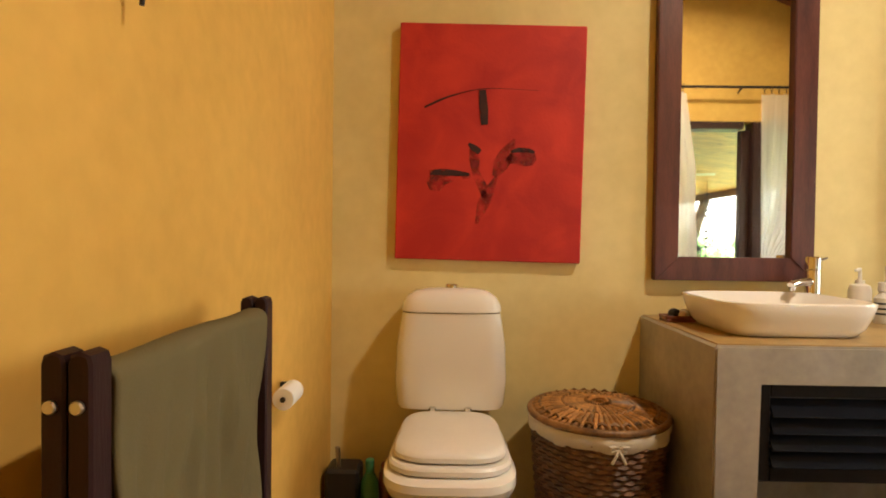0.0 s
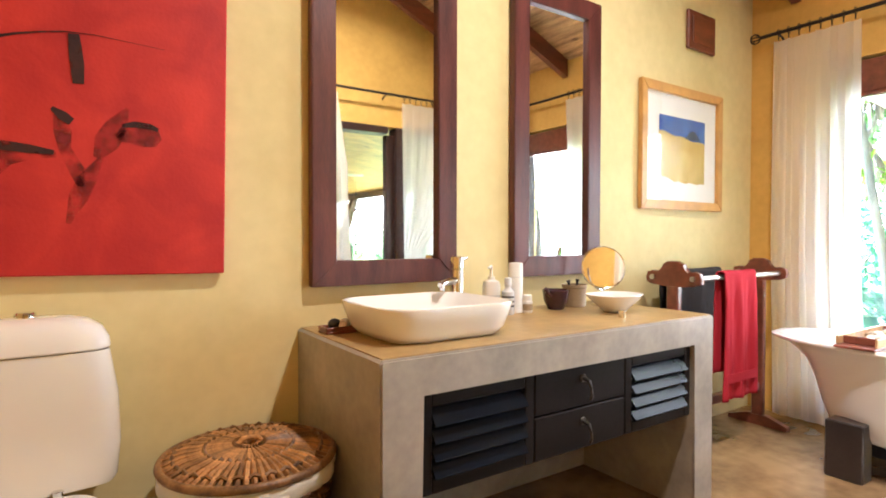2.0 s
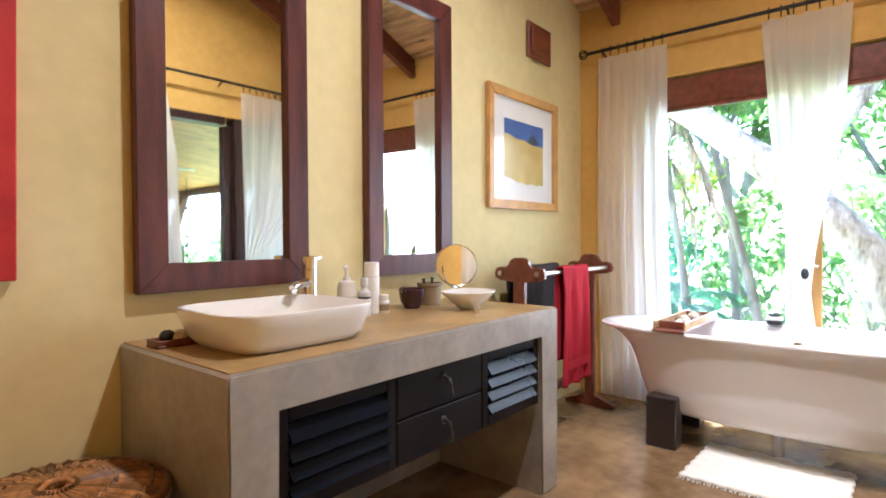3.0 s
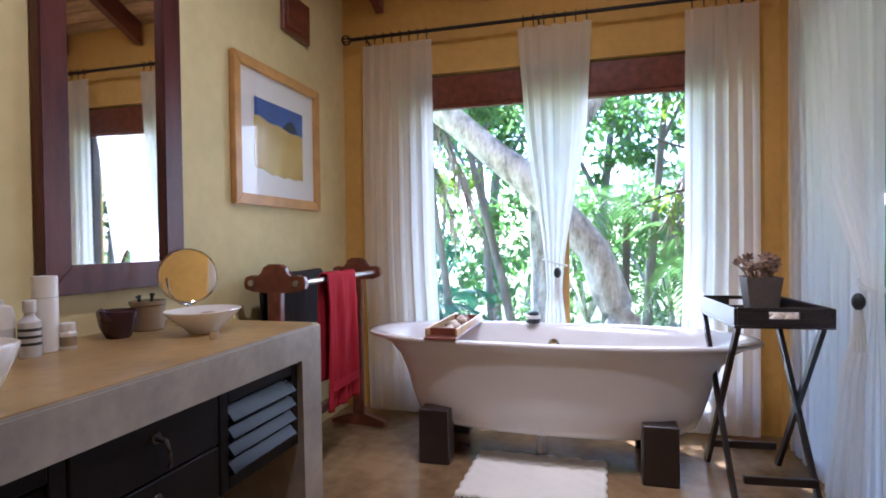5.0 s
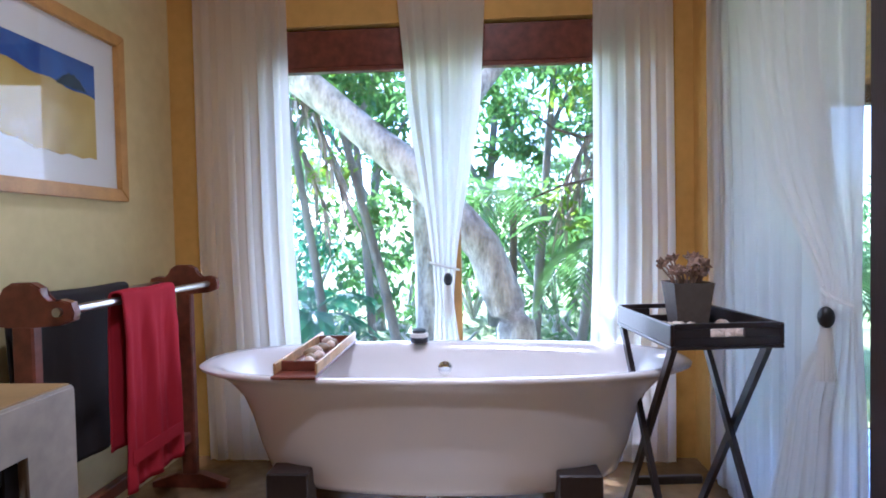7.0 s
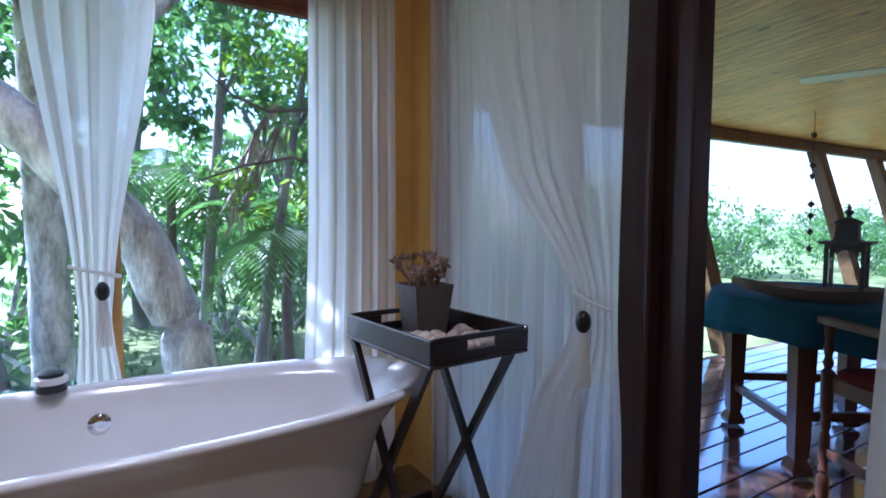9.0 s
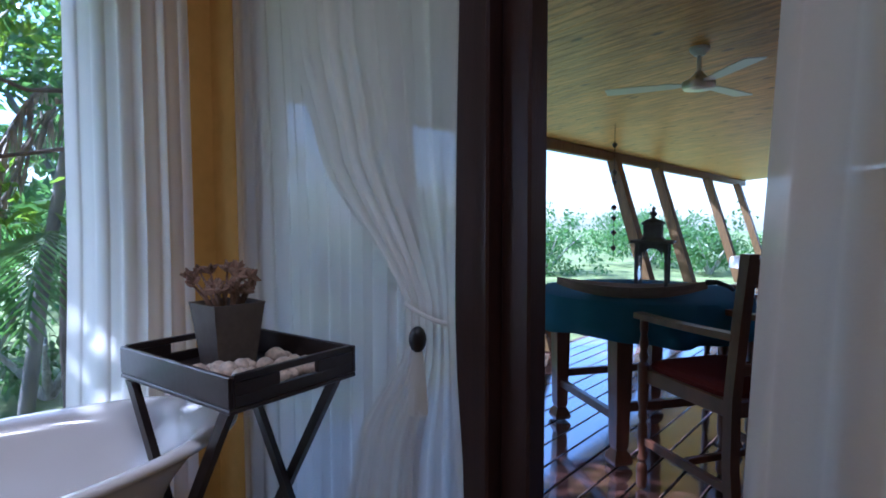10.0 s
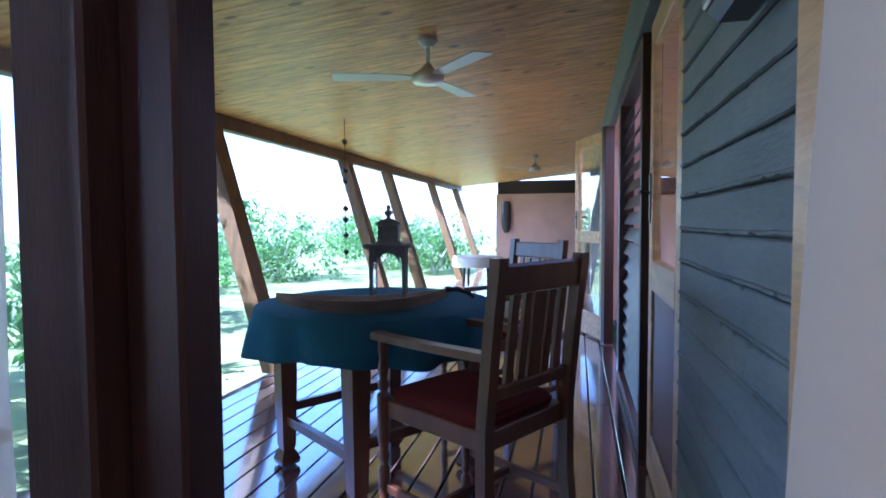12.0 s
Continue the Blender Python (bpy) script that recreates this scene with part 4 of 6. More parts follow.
for z in (0.985, 0.55, 0.12):
    part("rail", tube([(0.0, 0.045, z), (0.0, 0.535, z)], 0.014, 12), RACK_WOOD, rack)
for x in (-0.014, 0.014):
    part("bolt", lathe([(0.0075, 0), (0.0075, 0.003), (0.006, 0.005), (0.003, 0.0052)], 14), STEEL, rack, "domed steel bolt head")
    scene.collection.objects[-1].matrix_basis = pose(x, -0.001, 0.985, 90)


def draped(width, drop_front, drop_back, gap, folds, depth, seed, n=60, m=34, crumple=0.006):
    """A towel over a rail that runs along local x: front side at -y."""
    rnd = random.Random(seed)
    ph = [rnd.uniform(0, 6) for _ in range(4)]
    path = []
    for i in range(m + 1):
        path.append((-gap, -drop_front * (1 - i / m)))
    for i in range(1, 7):
        a = math.pi * i / 7
        path.append((-gap * math.cos(a), gap * 0.8 * math.sin(a)))
    for i in range(m + 1):
        path.append((gap, -drop_back * i / m))
    rows = []
    for y, z in path:
        row = []
        for j in range(n + 1):
            u = j / n
            k = min(1, abs(z) / 0.15)
            w = depth * k * (math.sin(u * folds * 6.28 + ph[0]) + 0.5 * math.sin(u * folds * 13 + ph[1] + z * 3))
            w += crumple * k * (noise.noise((u * 7 + z * 1.5, z * 2.6, seed)) + 0.6 * noise.noise((u * 17 - z * 4, z * 6, seed + 3)))
            row.append((width * (u - 0.5) * (1 + 0.03 * math.sin(z * 5 + ph[2])), y + (w if y < 0 else -w * 0.6) - (0.004 if y < 0 else -0.004), z + 0.002 * math.sin(u * 9 + ph[3])))
        rows.append(row)
    bm = loft(rows, closed=False)
    return bm


def solid(ob, t):
    md = ob.modifiers.new("thickness", "SOLIDIFY")
    md.thickness, md.offset = t, 0
    return ob


tw = thing("bath_towel", (1.80, 2.037, 1.0), "grey-green bath towel draped over mahogany rack", "towel", rz=90)
solid(part("towel", draped(0.475, 0.92, 0.80, 0.020, 4.1, 0.004, 3, crumple=0.028), GREY_TOWEL, tw, smooth=80), 0.008)
roll = thing("toilet_roll", (WEST, 2.78, 0.705), "white toilet roll on dark wall holder", "toilet roll")
part("bracket", a_box(0.001, 0.05, -0.02, 0.05, 0.062, 0.02, bevel=0.003), BLACK, roll)
part("spindle", tube([(0.045, 0.058, 0), (0.045, -0.065, 0)], 0.008, 10), BLACK, roll)
r = part("paper", lathe([(0.018, -0.05), (0.029, -0.05), (0.031, -0.048), (0.031, 0.048), (0.029, 0.05), (0.018, 0.05)], 26), PAPER, roll)
r.matrix_basis = pose(0.045, -0.01, 0, 90)
cad = thing("brush_caddy", (1.76, 3.40, 0), "black toilet brush caddy on the floor", "brush holder")
part("caddy", a_box(-0.06, -0.06, 0, 0.075, 0.07, 0.24, bevel=0.012), BLACK, cad)
part("brush_handle", tube([(-0.01, -0.02, 0.24), (-0.015, -0.025, 0.32)], [0.008, 0.010], 10), STEEL, cad)
vessel("cleaner_bottle", (1.875, 3.38, 0), [(0.034, 0), (0.036, 0.004), (0.036, 0.18), (0.02, 0.215), (0.015, 0.22), (0.018, 0.222), (0.018, 0.27), (0.014, 0.274)], GREEN_PLASTIC, "green cleaner bottle beside the toilet", "bottle", 18)
vessel("spray_can", (1.935, 3.42, 0), [(0.028, 0), (0.029, 0.003), (0.029, 0.20), (0.02, 0.214), (0.02, 0.24), (0.017, 0.244)], RED_WOOD, "small red spray can beside the toilet", "can", 18)
hook = thing("wall_hook", (WEST, 2.04, 1.515), "dark iron wall hook on ochre wall", "hook")
part("hook", tube([(0.0, 0, 0.16), (0.03, 0, 0.12), (0.035, 0.002, 0.05), (0.03, 0.004, 0.0)], [0.006, 0.006, 0.005, 0.004], 8), IRON, hook)

# ---- bathroom: free-standing towel stand with red towel ----
stand = thing("towel_stand", (5.01, 3.30, 0), "red-brown wooden towel stand with steel rails", "towel stand")


def stand_end(x, name):
    """A shaped end: upright, scrolled head, cross foot."""
    e = new(name)
    e.parent = stand
    e.location = (x, 0, 0)
    bm = bmesh.new()
    prof = [(-0.16, 0.945), (-0.165, 0.97), (-0.155, 1.0), (-0.12, 1.01), (-0.085, 1.0), (-0.065, 1.02), (-0.06, 1.045), (-0.03, 1.062), (0.03, 1.062), (0.06, 1.045), (0.065, 1.02), (0.085, 1.0), (0.12, 1.01), (0.155, 1.0), (0.165, 0.97), (0.16, 0.945), (0.12, 0.93), (0.05, 0.925), (-0.05, 0.925), (-0.12, 0.93)]
    loft([[(dx, y, z) for y, z in prof] for dx in (-0.018, 0.018)], bm=bm)
    bmesh.ops.bevel(bm, geom=[ed for ed in bm.edges if len({round(v.co.x, 3) for v in ed.verts}) == 1], offset=0.004, segments=2, affect="EDGES")
    part("head", bm, RED_WOOD, e, smooth=40)
    part("upright", a_box(-0.02, -0.035, 0.06, 0.02, 0.035, 0.93, bevel=0.006), RED_WOOD, e)
    bm = bmesh.new()
    loft([[(dx, y, z) for y, z in ((-0.18, 0.0), (0.18, 0.0), (0.18, 0.025), (0.06, 0.065), (-0.06, 0.065), (-0.18, 0.025))] for dx in (-0.022, 0.022)], bm=bm)
    part("foot", bm, RED_WOOD, e, smooth=20)


stand_end(0.0, "stand_end")
stand_end(0.92, "stand_end")
for y in (-0.12, 0.12):
    part("rail", tube([(-0.03, y, 0.972), (0.95, y, 0.972)], 0.014, 14), STEEL, stand, "brushed steel rail")
part("stretcher", a_box(0.021, -0.02, 0.22, 0.899, 0.02, 0.27, bevel=0.004), RED_WOOD, stand)
rt = thing("hand_towel", (5.42, 3.18, 0.988), "red terry hand towel hanging from steel rail", "towel")
solid(part("towel", draped(0.34, 0.70, 0.55, 0.02, 2.2, 0.010, 5), RED_TOWEL, rt, smooth=80), 0.008)
part("towel_band", a_box(-0.165, -0.045, -0.60, 0.165, -0.041, -0.55), RED_TOWEL, rt, "woven band of the towel")
dk = thing("dark_towel", (5.37, 3.42, 0.988), "dark grey towel hanging on rear rail", "towel")
solid(part("towel", draped(0.55, 0.62, 0.5, 0.02, 2.0, 0.006, 9), cloth("charcoal_towel", (0.05, 0.045, 0.045), 0, 0.05, 300), dk, smooth=80), 0.008)

# ---- bathroom: bath ----
TX, TY = 5.745, 2.075
bath = thing("bathtub", (TX, TY, 0), "white free-standing double-ended bathtub on dark blocks", "bathtub")
sec = [(0.172, 0.22, 0.56), (0.182, 0.272, 0.67), (0.22, 0.295, 0.735), (0.32, 0.306, 0.775), (0.44, 0.314, 0.81), (0.53, 0.322, 0.85), (0.59, 0.335, 0.91), (0.622, 0.352, 0.965), (0.632, 0.366, 1.01), (0.640, 0.370, 1.03), (0.650, 0.370, 1.032), (0.656, 0.362, 1.02),
       (0.655, 0.34, 0.985), (0.640, 0.315, 0.935), (0.60, 0.298, 0.88), (0.50, 0.282, 0.80), (0.38, 0.265, 0.72), (0.29, 0.235, 0.62), (0.255, 0.18, 0.50), (0.25, 0.05, 0.2)]
part("tub", loft([oval(0, 0, z, a, b, 72, 2.5) for z, a, b in sec]), TUB_WHITE, bath, smooth=60)
part("overflow", lathe([(0.032, 0), (0.034, 0.006), (0.024, 0.014), (0.01, 0.016)], 20), CHROME, bath, "chrome overflow cap")
scene.collection.objects[-1].matrix_basis = pose(0.292, 0.0, 0.535, 0, -82, 0)
part("drain_pipe", tube([(-0.02, 0.05, 0.24), (-0.02, 0.05, 0.1), (-0.02, 0.05, 0.0)], 0.024, 12), WHITE_PLASTIC, bath)
for y in (-0.53, 0.575):
    for x in (-0.29, 0.18):
        part("block_foot", a_box(x - 0.03, y - 0.082, 0, x + 0.08, y + 0.082, 0.285, bevel=0.006), DARK_WOOD, bath, "dark wooden block foot")
ct = thing("bath_caddy", (5.74, 2.60, 0.657), "wooden bath caddy holding shells across the tub", "bath caddy")
part("base", a_box(-0.36, -0.085, 0.0, 0.36, 0.085, 0.012, bevel=0.003), RED_WOOD, ct)
for y in (-0.085, 0.075):
    part("side", a_box(-0.33, y, 0.0125, 0.33, y + 0.01, 0.055, bevel=0.003), PINE, ct)
for x in (-0.27, 0.25):
    part("end", a_box(x, -0.0745, 0.0125, x + 0.01, 0.0745, 0.05, bevel=0.003), RED_WOOD, ct)
rnd = random.Random(4)
for i in range(9):
    s = thing("shell", (5.53 + i * 0.052, 2.60 + rnd.uniform(-0.03, 0.03), 0.669), "brown spotted sea shell in the caddy", "shell", "shells in caddy", rz=rnd.uniform(0, 360))
    part("body", loft([[(0.03 * (k / 5 - 0.5) * 2, 0.022 * math.sin(math.pi * (k + 0.4) / 5.8) * math.cos(2 * math.pi * j / 10), 0.022 + 0.022 * math.sin(math.pi * (k + 0.4) / 5.8) * math.sin(2 * math.pi * j / 10)) for j in range(10)] for k in range(6)]), STONEWARE if i % 2 else SHELL, s, smooth=60)
pot = thing("bath_jar", (6.06, 2.20, 0.65), "small white lidded jar with black band on rim", "jar")
part("jar", lathe([(0.034, 0.006), (0.042, 0.01), (0.044, 0.03), (0.040, 0.034)], 20), BLACK, pot)
part("band", lathe([(0.041, 0.034), (0.045, 0.038), (0.045, 0.052), (0.038, 0.056)], 20), WHITE_PLASTIC, pot)
part("lid", lathe([(0.034, 0.056), (0.036, 0.068), (0.026, 0.074)], 20), BLACK, pot)

mat_rug = thing("bath_mat", (5.37, 2.12, 0), "white cotton bath mat on the screed floor", "bath mat", rz=-1)
bm = bmesh.new()
rows = []
for i in range(31):
    rows.append([(-0.27 + 0.54 * i / 30 + 0.006 * math.sin(j * 1.7), -0.33 + 0.66 * j / 40 + 0.005 * math.sin(i * 1.3), 0.012 + 0.004 * math.sin(i * 1.1) * math.sin(j * 0.8)) for j in range(41)])
loft(rows, closed=False, bm=bm)
solid(part("mat", bm, WHITE_RUG, mat_rug, smooth=80), 0.012)
fr = bmesh.new()
for s in (-1, 1):
    for j in range(60):
        y = -0.325 + 0.65 * j / 59
        tube([(s * 0.27, y, 0.010), (s * 0.295, y + rnd.uniform(-0.01, 0.01), 0.005)], 0.0022, 4, bm=fr)
tagged(part("fringe", fr, WHITE_RUG, mat_rug), kind="stuff")

# ---- bathroom: butler tray ----
TRAY_X, TRAY_Y, TRAY_TURN = 5.575, 1.09, 5
tray = thing("butler_tray", (TRAY_X, TRAY_Y, 0), "dark wooden butler tray on folding crossed legs", "tray table", rz=TRAY_TURN)
TW, TD, TZ = 0.262, 0.197, 0.785
part("tray_base", a_box(-TW, -TD, TZ - 0.012, TW, TD, TZ, bevel=0.003), DARK_WOOD, tray)
for nm, a in (("long_side", (-TW, -TD, 0)), ("long_side", (-TW, TD - 0.014, 0))):
    bm = bmesh.new()
    y = a[1]
    for b in ((-TW, y, TZ + 0.001, TW, y + 0.014, TZ + 0.075),):
        box(bm, *b, bevel=0.003)
    part(nm, bm, DARK_WOOD, tray)
for s in (-1, 1):
    x = s * (TW - 0.007)
    e = part("short_side", a_box(x - 0.007, -TD + 0.0145, TZ + 0.001, x + 0.007, TD - 0.0145, TZ + 0.03, bevel=0.002), DARK_WOOD, tray)
    part("handle_bar", a_box(x - 0.007, -TD + 0.0145, TZ + 0.06, x + 0.007, TD - 0.0145, TZ + 0.078, bevel=0.002), DARK_WOOD, e)
    for y0, y1 in ((-TD + 0.0145, -0.06), (0.06, TD - 0.0145)):
        part("handle_cheek", a_box(x - 0.007, y0, TZ + 0.0305, x + 0.007, y1, TZ + 0.0595), DARK_WOOD, e)
for y in (-TD + 0.02, TD - 0.04):
    for s in (-1, 1):
        ring = []
        off = 0.0 if s > 0 else 0.022
        for x, z in ((-s * (TW - 0.05), TZ - 0.014), (s * (TW - 0.01), 0.0)):
            ring.append([(x - 0.017, y + off, z), (x + 0.017, y + off, z), (x + 0.017, y + off + 0.02, z), (x - 0.017, y + off + 0.02, z)])
        part("leg", loft(ring), DARK_WOOD, tray, smooth=20)
for s in (-1, 1):
    part("stretcher", a_box(s * (TW - 0.045) - 0.012, -TD + 0.05, 0.09, s * (TW - 0.045) + 0.012, TD - 0.05, 0.125, bevel=0.003), DARK_WOOD, tray)
pp = thing("flower_pot", (5.69, 1.06, 0.785), "grey clay pot with dried proteas on tray", "plant pot")
part("pot", loft([[(sx * r, sy * r, z) for sx, sy in ((-1, -1), (0, -1.04), (1, -1), (1.04, 0), (1, 1), (0, 1.04), (-1, 1), (-1.04, 0))] for r, z in ((0.054, 0), (0.057, 0.004), (0.077, 0.178), (0.079, 0.185), (0.070, 0.185), (0.060, 0.13))]), TERRACOTTA, pp, smooth=30)
rnd = random.Random(12)
for i in range(22):
    dr = bmesh.new()
    a, l = rnd.uniform(0, 6.28), rnd.uniform(0.03, 0.10)
    tip = Vector((math.cos(a) * rnd.uniform(0.02, 0.12), math.sin(a) * rnd.uniform(0.02, 0.12), 0.185 + l))
    base = Vector((math.cos(a) * 0.03, math.sin(a) * 0.03, 0.12))
    tube([base, (base + tip) / 2 + Vector((0, 0, 0.02)), tip], [0.004, 0.005, 0.003], 5, bm=dr)
    for k in range(7):
        d = Vector((rnd.uniform(-1, 1), rnd.uniform(-1, 1), rnd.uniform(-0.3, 1.2))).normalized()
        tube([tip - d * 0.01, tip + d * 0.014, tip + d * 0.03], [0.004, 0.009, 0.002], 5, bm=dr)
    part("dried_flower", dr, DRIED, pp, "dried brown protea head")
for i in range(34):
    x, y = rnd.uniform(-0.225, 0.02), rnd.uniform(-0.16, 0.09)
    m = pose(TRAY_X, TRAY_Y, 0.785, 0, 0, TRAY_TURN) @ Vector((x, y, 0))
    s = thing("shell", m, "small pale sea shell lying in the tray", "shell", "shells on tray", rz=rnd.uniform(0, 360))
    k0 = rnd.uniform(0.7, 1.3)
    part("body", loft([[(0.026 * k0 * (k / 5 - 0.5) * 2, 0.02 * k0 * math.sin(math.pi * (k + 0.4) / 5.8) * math.cos(2 * math.pi * j / 9), 0.02 * k0 + 0.02 * k0 * math.sin(math.pi * (k + 0.4) / 5.8) * math.sin(2 * math.pi * j / 9)) for j in range(9)] for k in range(6)]), SHELL, s, smooth=60)
fan_shell = thing("large_shell", pose(TRAY_X, TRAY_Y, 0.785, 0, 0, TRAY_TURN) @ Vector((0.02, 0.085, 0)), "large tan fan shell lying in the tray", "shell", rz=40)
bm = bmesh.new()
loft([[(r * math.cos(math.pi * j / 18) * 1.0, r * math.sin(math.pi * j / 18), 0.002 + 0.035 * (1 - (r / 0.10) ** 2) + 0.004 * math.cos(j * math.pi)) for j in range(19)] for r in (0.01, 0.03, 0.05, 0.07, 0.09, 0.10)], closed=False, bm=bm)
solid(part("shell_half", bm, SHELL, fan_shell, smooth=60), 0.004)

# ---- bathroom: curtain rods and curtains ----
def rod(name, a, b, label, finial_a=True):
    t = thing(name, a, label, "curtain rod")
    d = Vector(b) - Vector(a)
    part("bar", tube([(0, 0, 0), d], 0.012, 12), IRON, t)
    u = d.normalized()
    ends = [Vector((0, 0, 0)) - u * 0.02] if finial_a else []
    for c in ends:
        cage = bmesh.new()
        v = Vector((0, 0, 1)).cross(u)
        for k in range(8):
            w = v * math.cos(k * math.pi / 4) + Vector((0, 0, 1)) * math.sin(k * math.pi / 4)
            tube([c - u * 0.05 + w * 0.004, c - u * 0.04 + w * 0.024, c - u * 0.02 + w * 0.034, c + w * 0.026, c + u * 0.012 + w * 0.006], 0.0035, 5, bm=cage)
        part("finial", cage, IRON, t, "open wrought-iron cage finial")
    n = 3
    for i in range(n):
        q = d * (0.04 + 0.92 * i / (n - 1))
        side = Vector((1, 0, 0)) if abs(u.y) > 0.5 else Vector((0, -1, 0))
        part("bracket", tube([q, q + side * 0.06 + Vector((0, 0, -0.01)), q + side * 0.098 + Vector((0, 0, -0.03))], 0.007, 8), IRON, t)
    return t


CX, CY = EAST - 0.10, SOUTH + 0.10
rod("curtain_rod", (CX, 3.43, 2.545), (CX, 0.90, 2.545), "black wrought-iron rod above the bath window")
rod("curtain_rod", (6.10, CY, 2.545), (3.45, CY, 2.545), "black wrought-iron rod above the veranda opening", False)


def curtain(along, fixed, z_top, spans, label, folds, depth, seed, tie=None, group="white muslin curtains", thin=None, kick=0.0):
    """spans: (z, from, to) from top to bottom along the axis; the cloth gathers between them. tie: (z, place)."""
    rnd = random.Random(seed)
    t = thing("curtain", ((fixed, spans[0][1], 0) if along == "y" else (spans[0][1], fixed, 0)), label, "curtain", group)
    o = t.location
    nu, nv = 150, 60
    ph = [rnd.uniform(0, 6.28) for _ in range(6)]
    full = abs(spans[0][2] - spans[0][1])
    rows = []
    zs = [s[0] for s in spans]
    for j in range(nv + 1):
        z = zs[0] + (zs[-1] - zs[0]) * j / nv
        k = max(i for i in range(len(zs)) if zs[i] >= z - 1e-6)
        k = min(k, len(zs) - 2)
        f = (zs[k] - z) / (zs[k] - zs[k + 1])
        f = 0.6 * f + 0.4 * f * f * (3 - 2 * f)
        a = spans[k][1] + (spans[k + 1][1] - spans[k][1]) * f
        b = spans[k][2] + (spans[k + 1][2] - spans[k][2]) * f
        narrow = abs(b - a) / full
        row = []
        for i in range(nu + 1):
            u = i / nu
            g = u * folds * 6.283
            w = math.sin(g + ph[0] + 0.5 * math.sin(u * 5 + ph[1]) + 0.25 * math.sin(z * 2.3 + u * 4)) + 0.22 * math.sin(2.3 * g + ph[2] + 0.6 * z)
            amp = depth * (0.55 + 0.45 * min(1, (zs[0] - z) / 0.5)) * (0.75 + 0.5 / (0.5 + narrow)) * (0.8 + 0.3 * math.sin(u * 7 + ph[3]))
            s = a + (b - a) * (u + 0.010 * math.sin(2 * g + ph[4]))
            dz = 0.010 * abs(math.sin(g * 0.5 + ph[5])) if j == 0 else 0
            off = w * amp + kick * min(1.0, (zs[0] - z) / 0.7)
            row.append((off, s - o.y, z - dz) if along == "y" else (s - o.x, off, z - dz))
        rows.append(row)
    part("fabric", loft(rows, closed=False), thin or SHEER, t, smooth=80)
    n = max(4, int(full / 0.06))
    for i in range(n):
        s = spans[0][1] + (spans[0][2] - spans[0][1]) * (i + 0.5) / n
        bm = bmesh.new()
        pts = []
        for q in range(13):
            an = 2 * math.pi * q / 12
            pts.append((0.02 * math.cos(an), s - o.y, z_top + 0.02 * math.sin(an)) if along == "y" else (s - o.x, 0.02 * math.cos(an), z_top + 0.02 * math.sin(an)))
        tube(pts, 0.003, 5, bm=bm)
        c = (0, s - o.y) if along == "y" else (s - o.x, 0)
        tube([(c[0], c[1], z_top - 0.02), (c[0], c[1], z_top - 0.05)], 0.004, 5, bm=bm)
        part("ring_clip", bm, IRON, t)
    if tie:
        z, s, hw, aside = tie
        bm = bmesh.new()
        pts = []
        for q in range(19):
            an = 2 * math.pi * q / 18
            x, y = min(0.028, hw * 0.9) * math.cos(an), hw * math.sin(an)
            pts.append((x, s - o.y + y, z + 0.02 * math.sin(an)) if along == "y" else (s - o.x + y, x, z + 0.02 * math.sin(an)))
        tube(pts, 0.006, 8, bm=bm)
        part("tieback", bm, SHEER, t, "white rope tieback")
        front = (-0.075, s - o.y + aside) if along == "y" else (s - o.x + aside, 0.040)
        part("toggle", ball(bmesh.new(), (front[0], front[1], z - 0.06), 0.028, (0.8, 0.8, 1.15)), BLACK, t, "dark wooden toggle bead")
        tas = bmesh.new()
        for q in range(14):
            an = 2 * math.pi * q / 14
            tube([(front[0] + 0.008 * math.cos(an), front[1] + 0.008 * math.sin(an), z - 0.09), (front[0] + 0.018 * math.cos(an), front[1] + 0.018 * math.sin(an), z - 0.165), (front[0] + 0.022 * math.cos(an), front[1] + 0.022 * math.sin(an), z - 0.245)], 0.005, 4, bm=tas)
        part("tassel", tas, SHEER, t, "cream thread tassel")
    return t


ZT = 2.495
curtain("y", CX, 2.545, [(ZT, 3.35, 2.86), (1.2, 3.355, 2.85), (0.02, 3.33, 2.80)], "straight white muslin curtain beside the bath window", 6, 0.009, 1)
curtain("y", CX - 0.005, 2.545, [(ZT, 2.29, 1.84), (1.9, 2.25, 1.87), (1.02, 2.135, 2.015), (0.85, 2.125, 2.03), (0.3, 2.16, 1.96), (0.02, 2.17, 1.95)], "white muslin curtain gathered by a tieback mid window", 5, 0.008, 2, (1.02, 2.075, 0.075, -0.02))
curtain("y", CX, 2.545, [(ZT, 1.315, 0.93), (1.2, 1.325, 0.925), (0.02, 1.37, 0.93)], "straight white muslin curtain near the corner", 5, 0.009, 3)
curtain("x", CY - 0.075, 2.545, [(ZT, 6.05, 5.30), (1.2, 6.04, 5.12), (0.02, 6.02, 5.14)], "white muslin curtain hanging in the corner shade", 9, 0.008, 4)
curtain("x", CY - 0.04, 2.545, [(ZT, 5.79, 4.95), (1.75, 5.63, 4.965), (1.4, 5.50, 4.975), (1.0, 5.15, 4.985), (0.88, 5.15, 4.98), (0.6, 5.34, 4.955), (0.02, 5.50, 4.93)], "white muslin curtain tied back beside the door post", 7, 0.009, 5, (0.98, 5.065, 0.072, 0.0))
curtain("x", CY + 0.02, 2.545, [(ZT, 4.265, 3.55), (1.6, 4.278, 3.55), (0.85, 4.308, 3.55), (0.02, 4.33, 3.56)], "straight white muslin curtain at the veranda doorway", 7, 0.014, 6, kick=0.205)


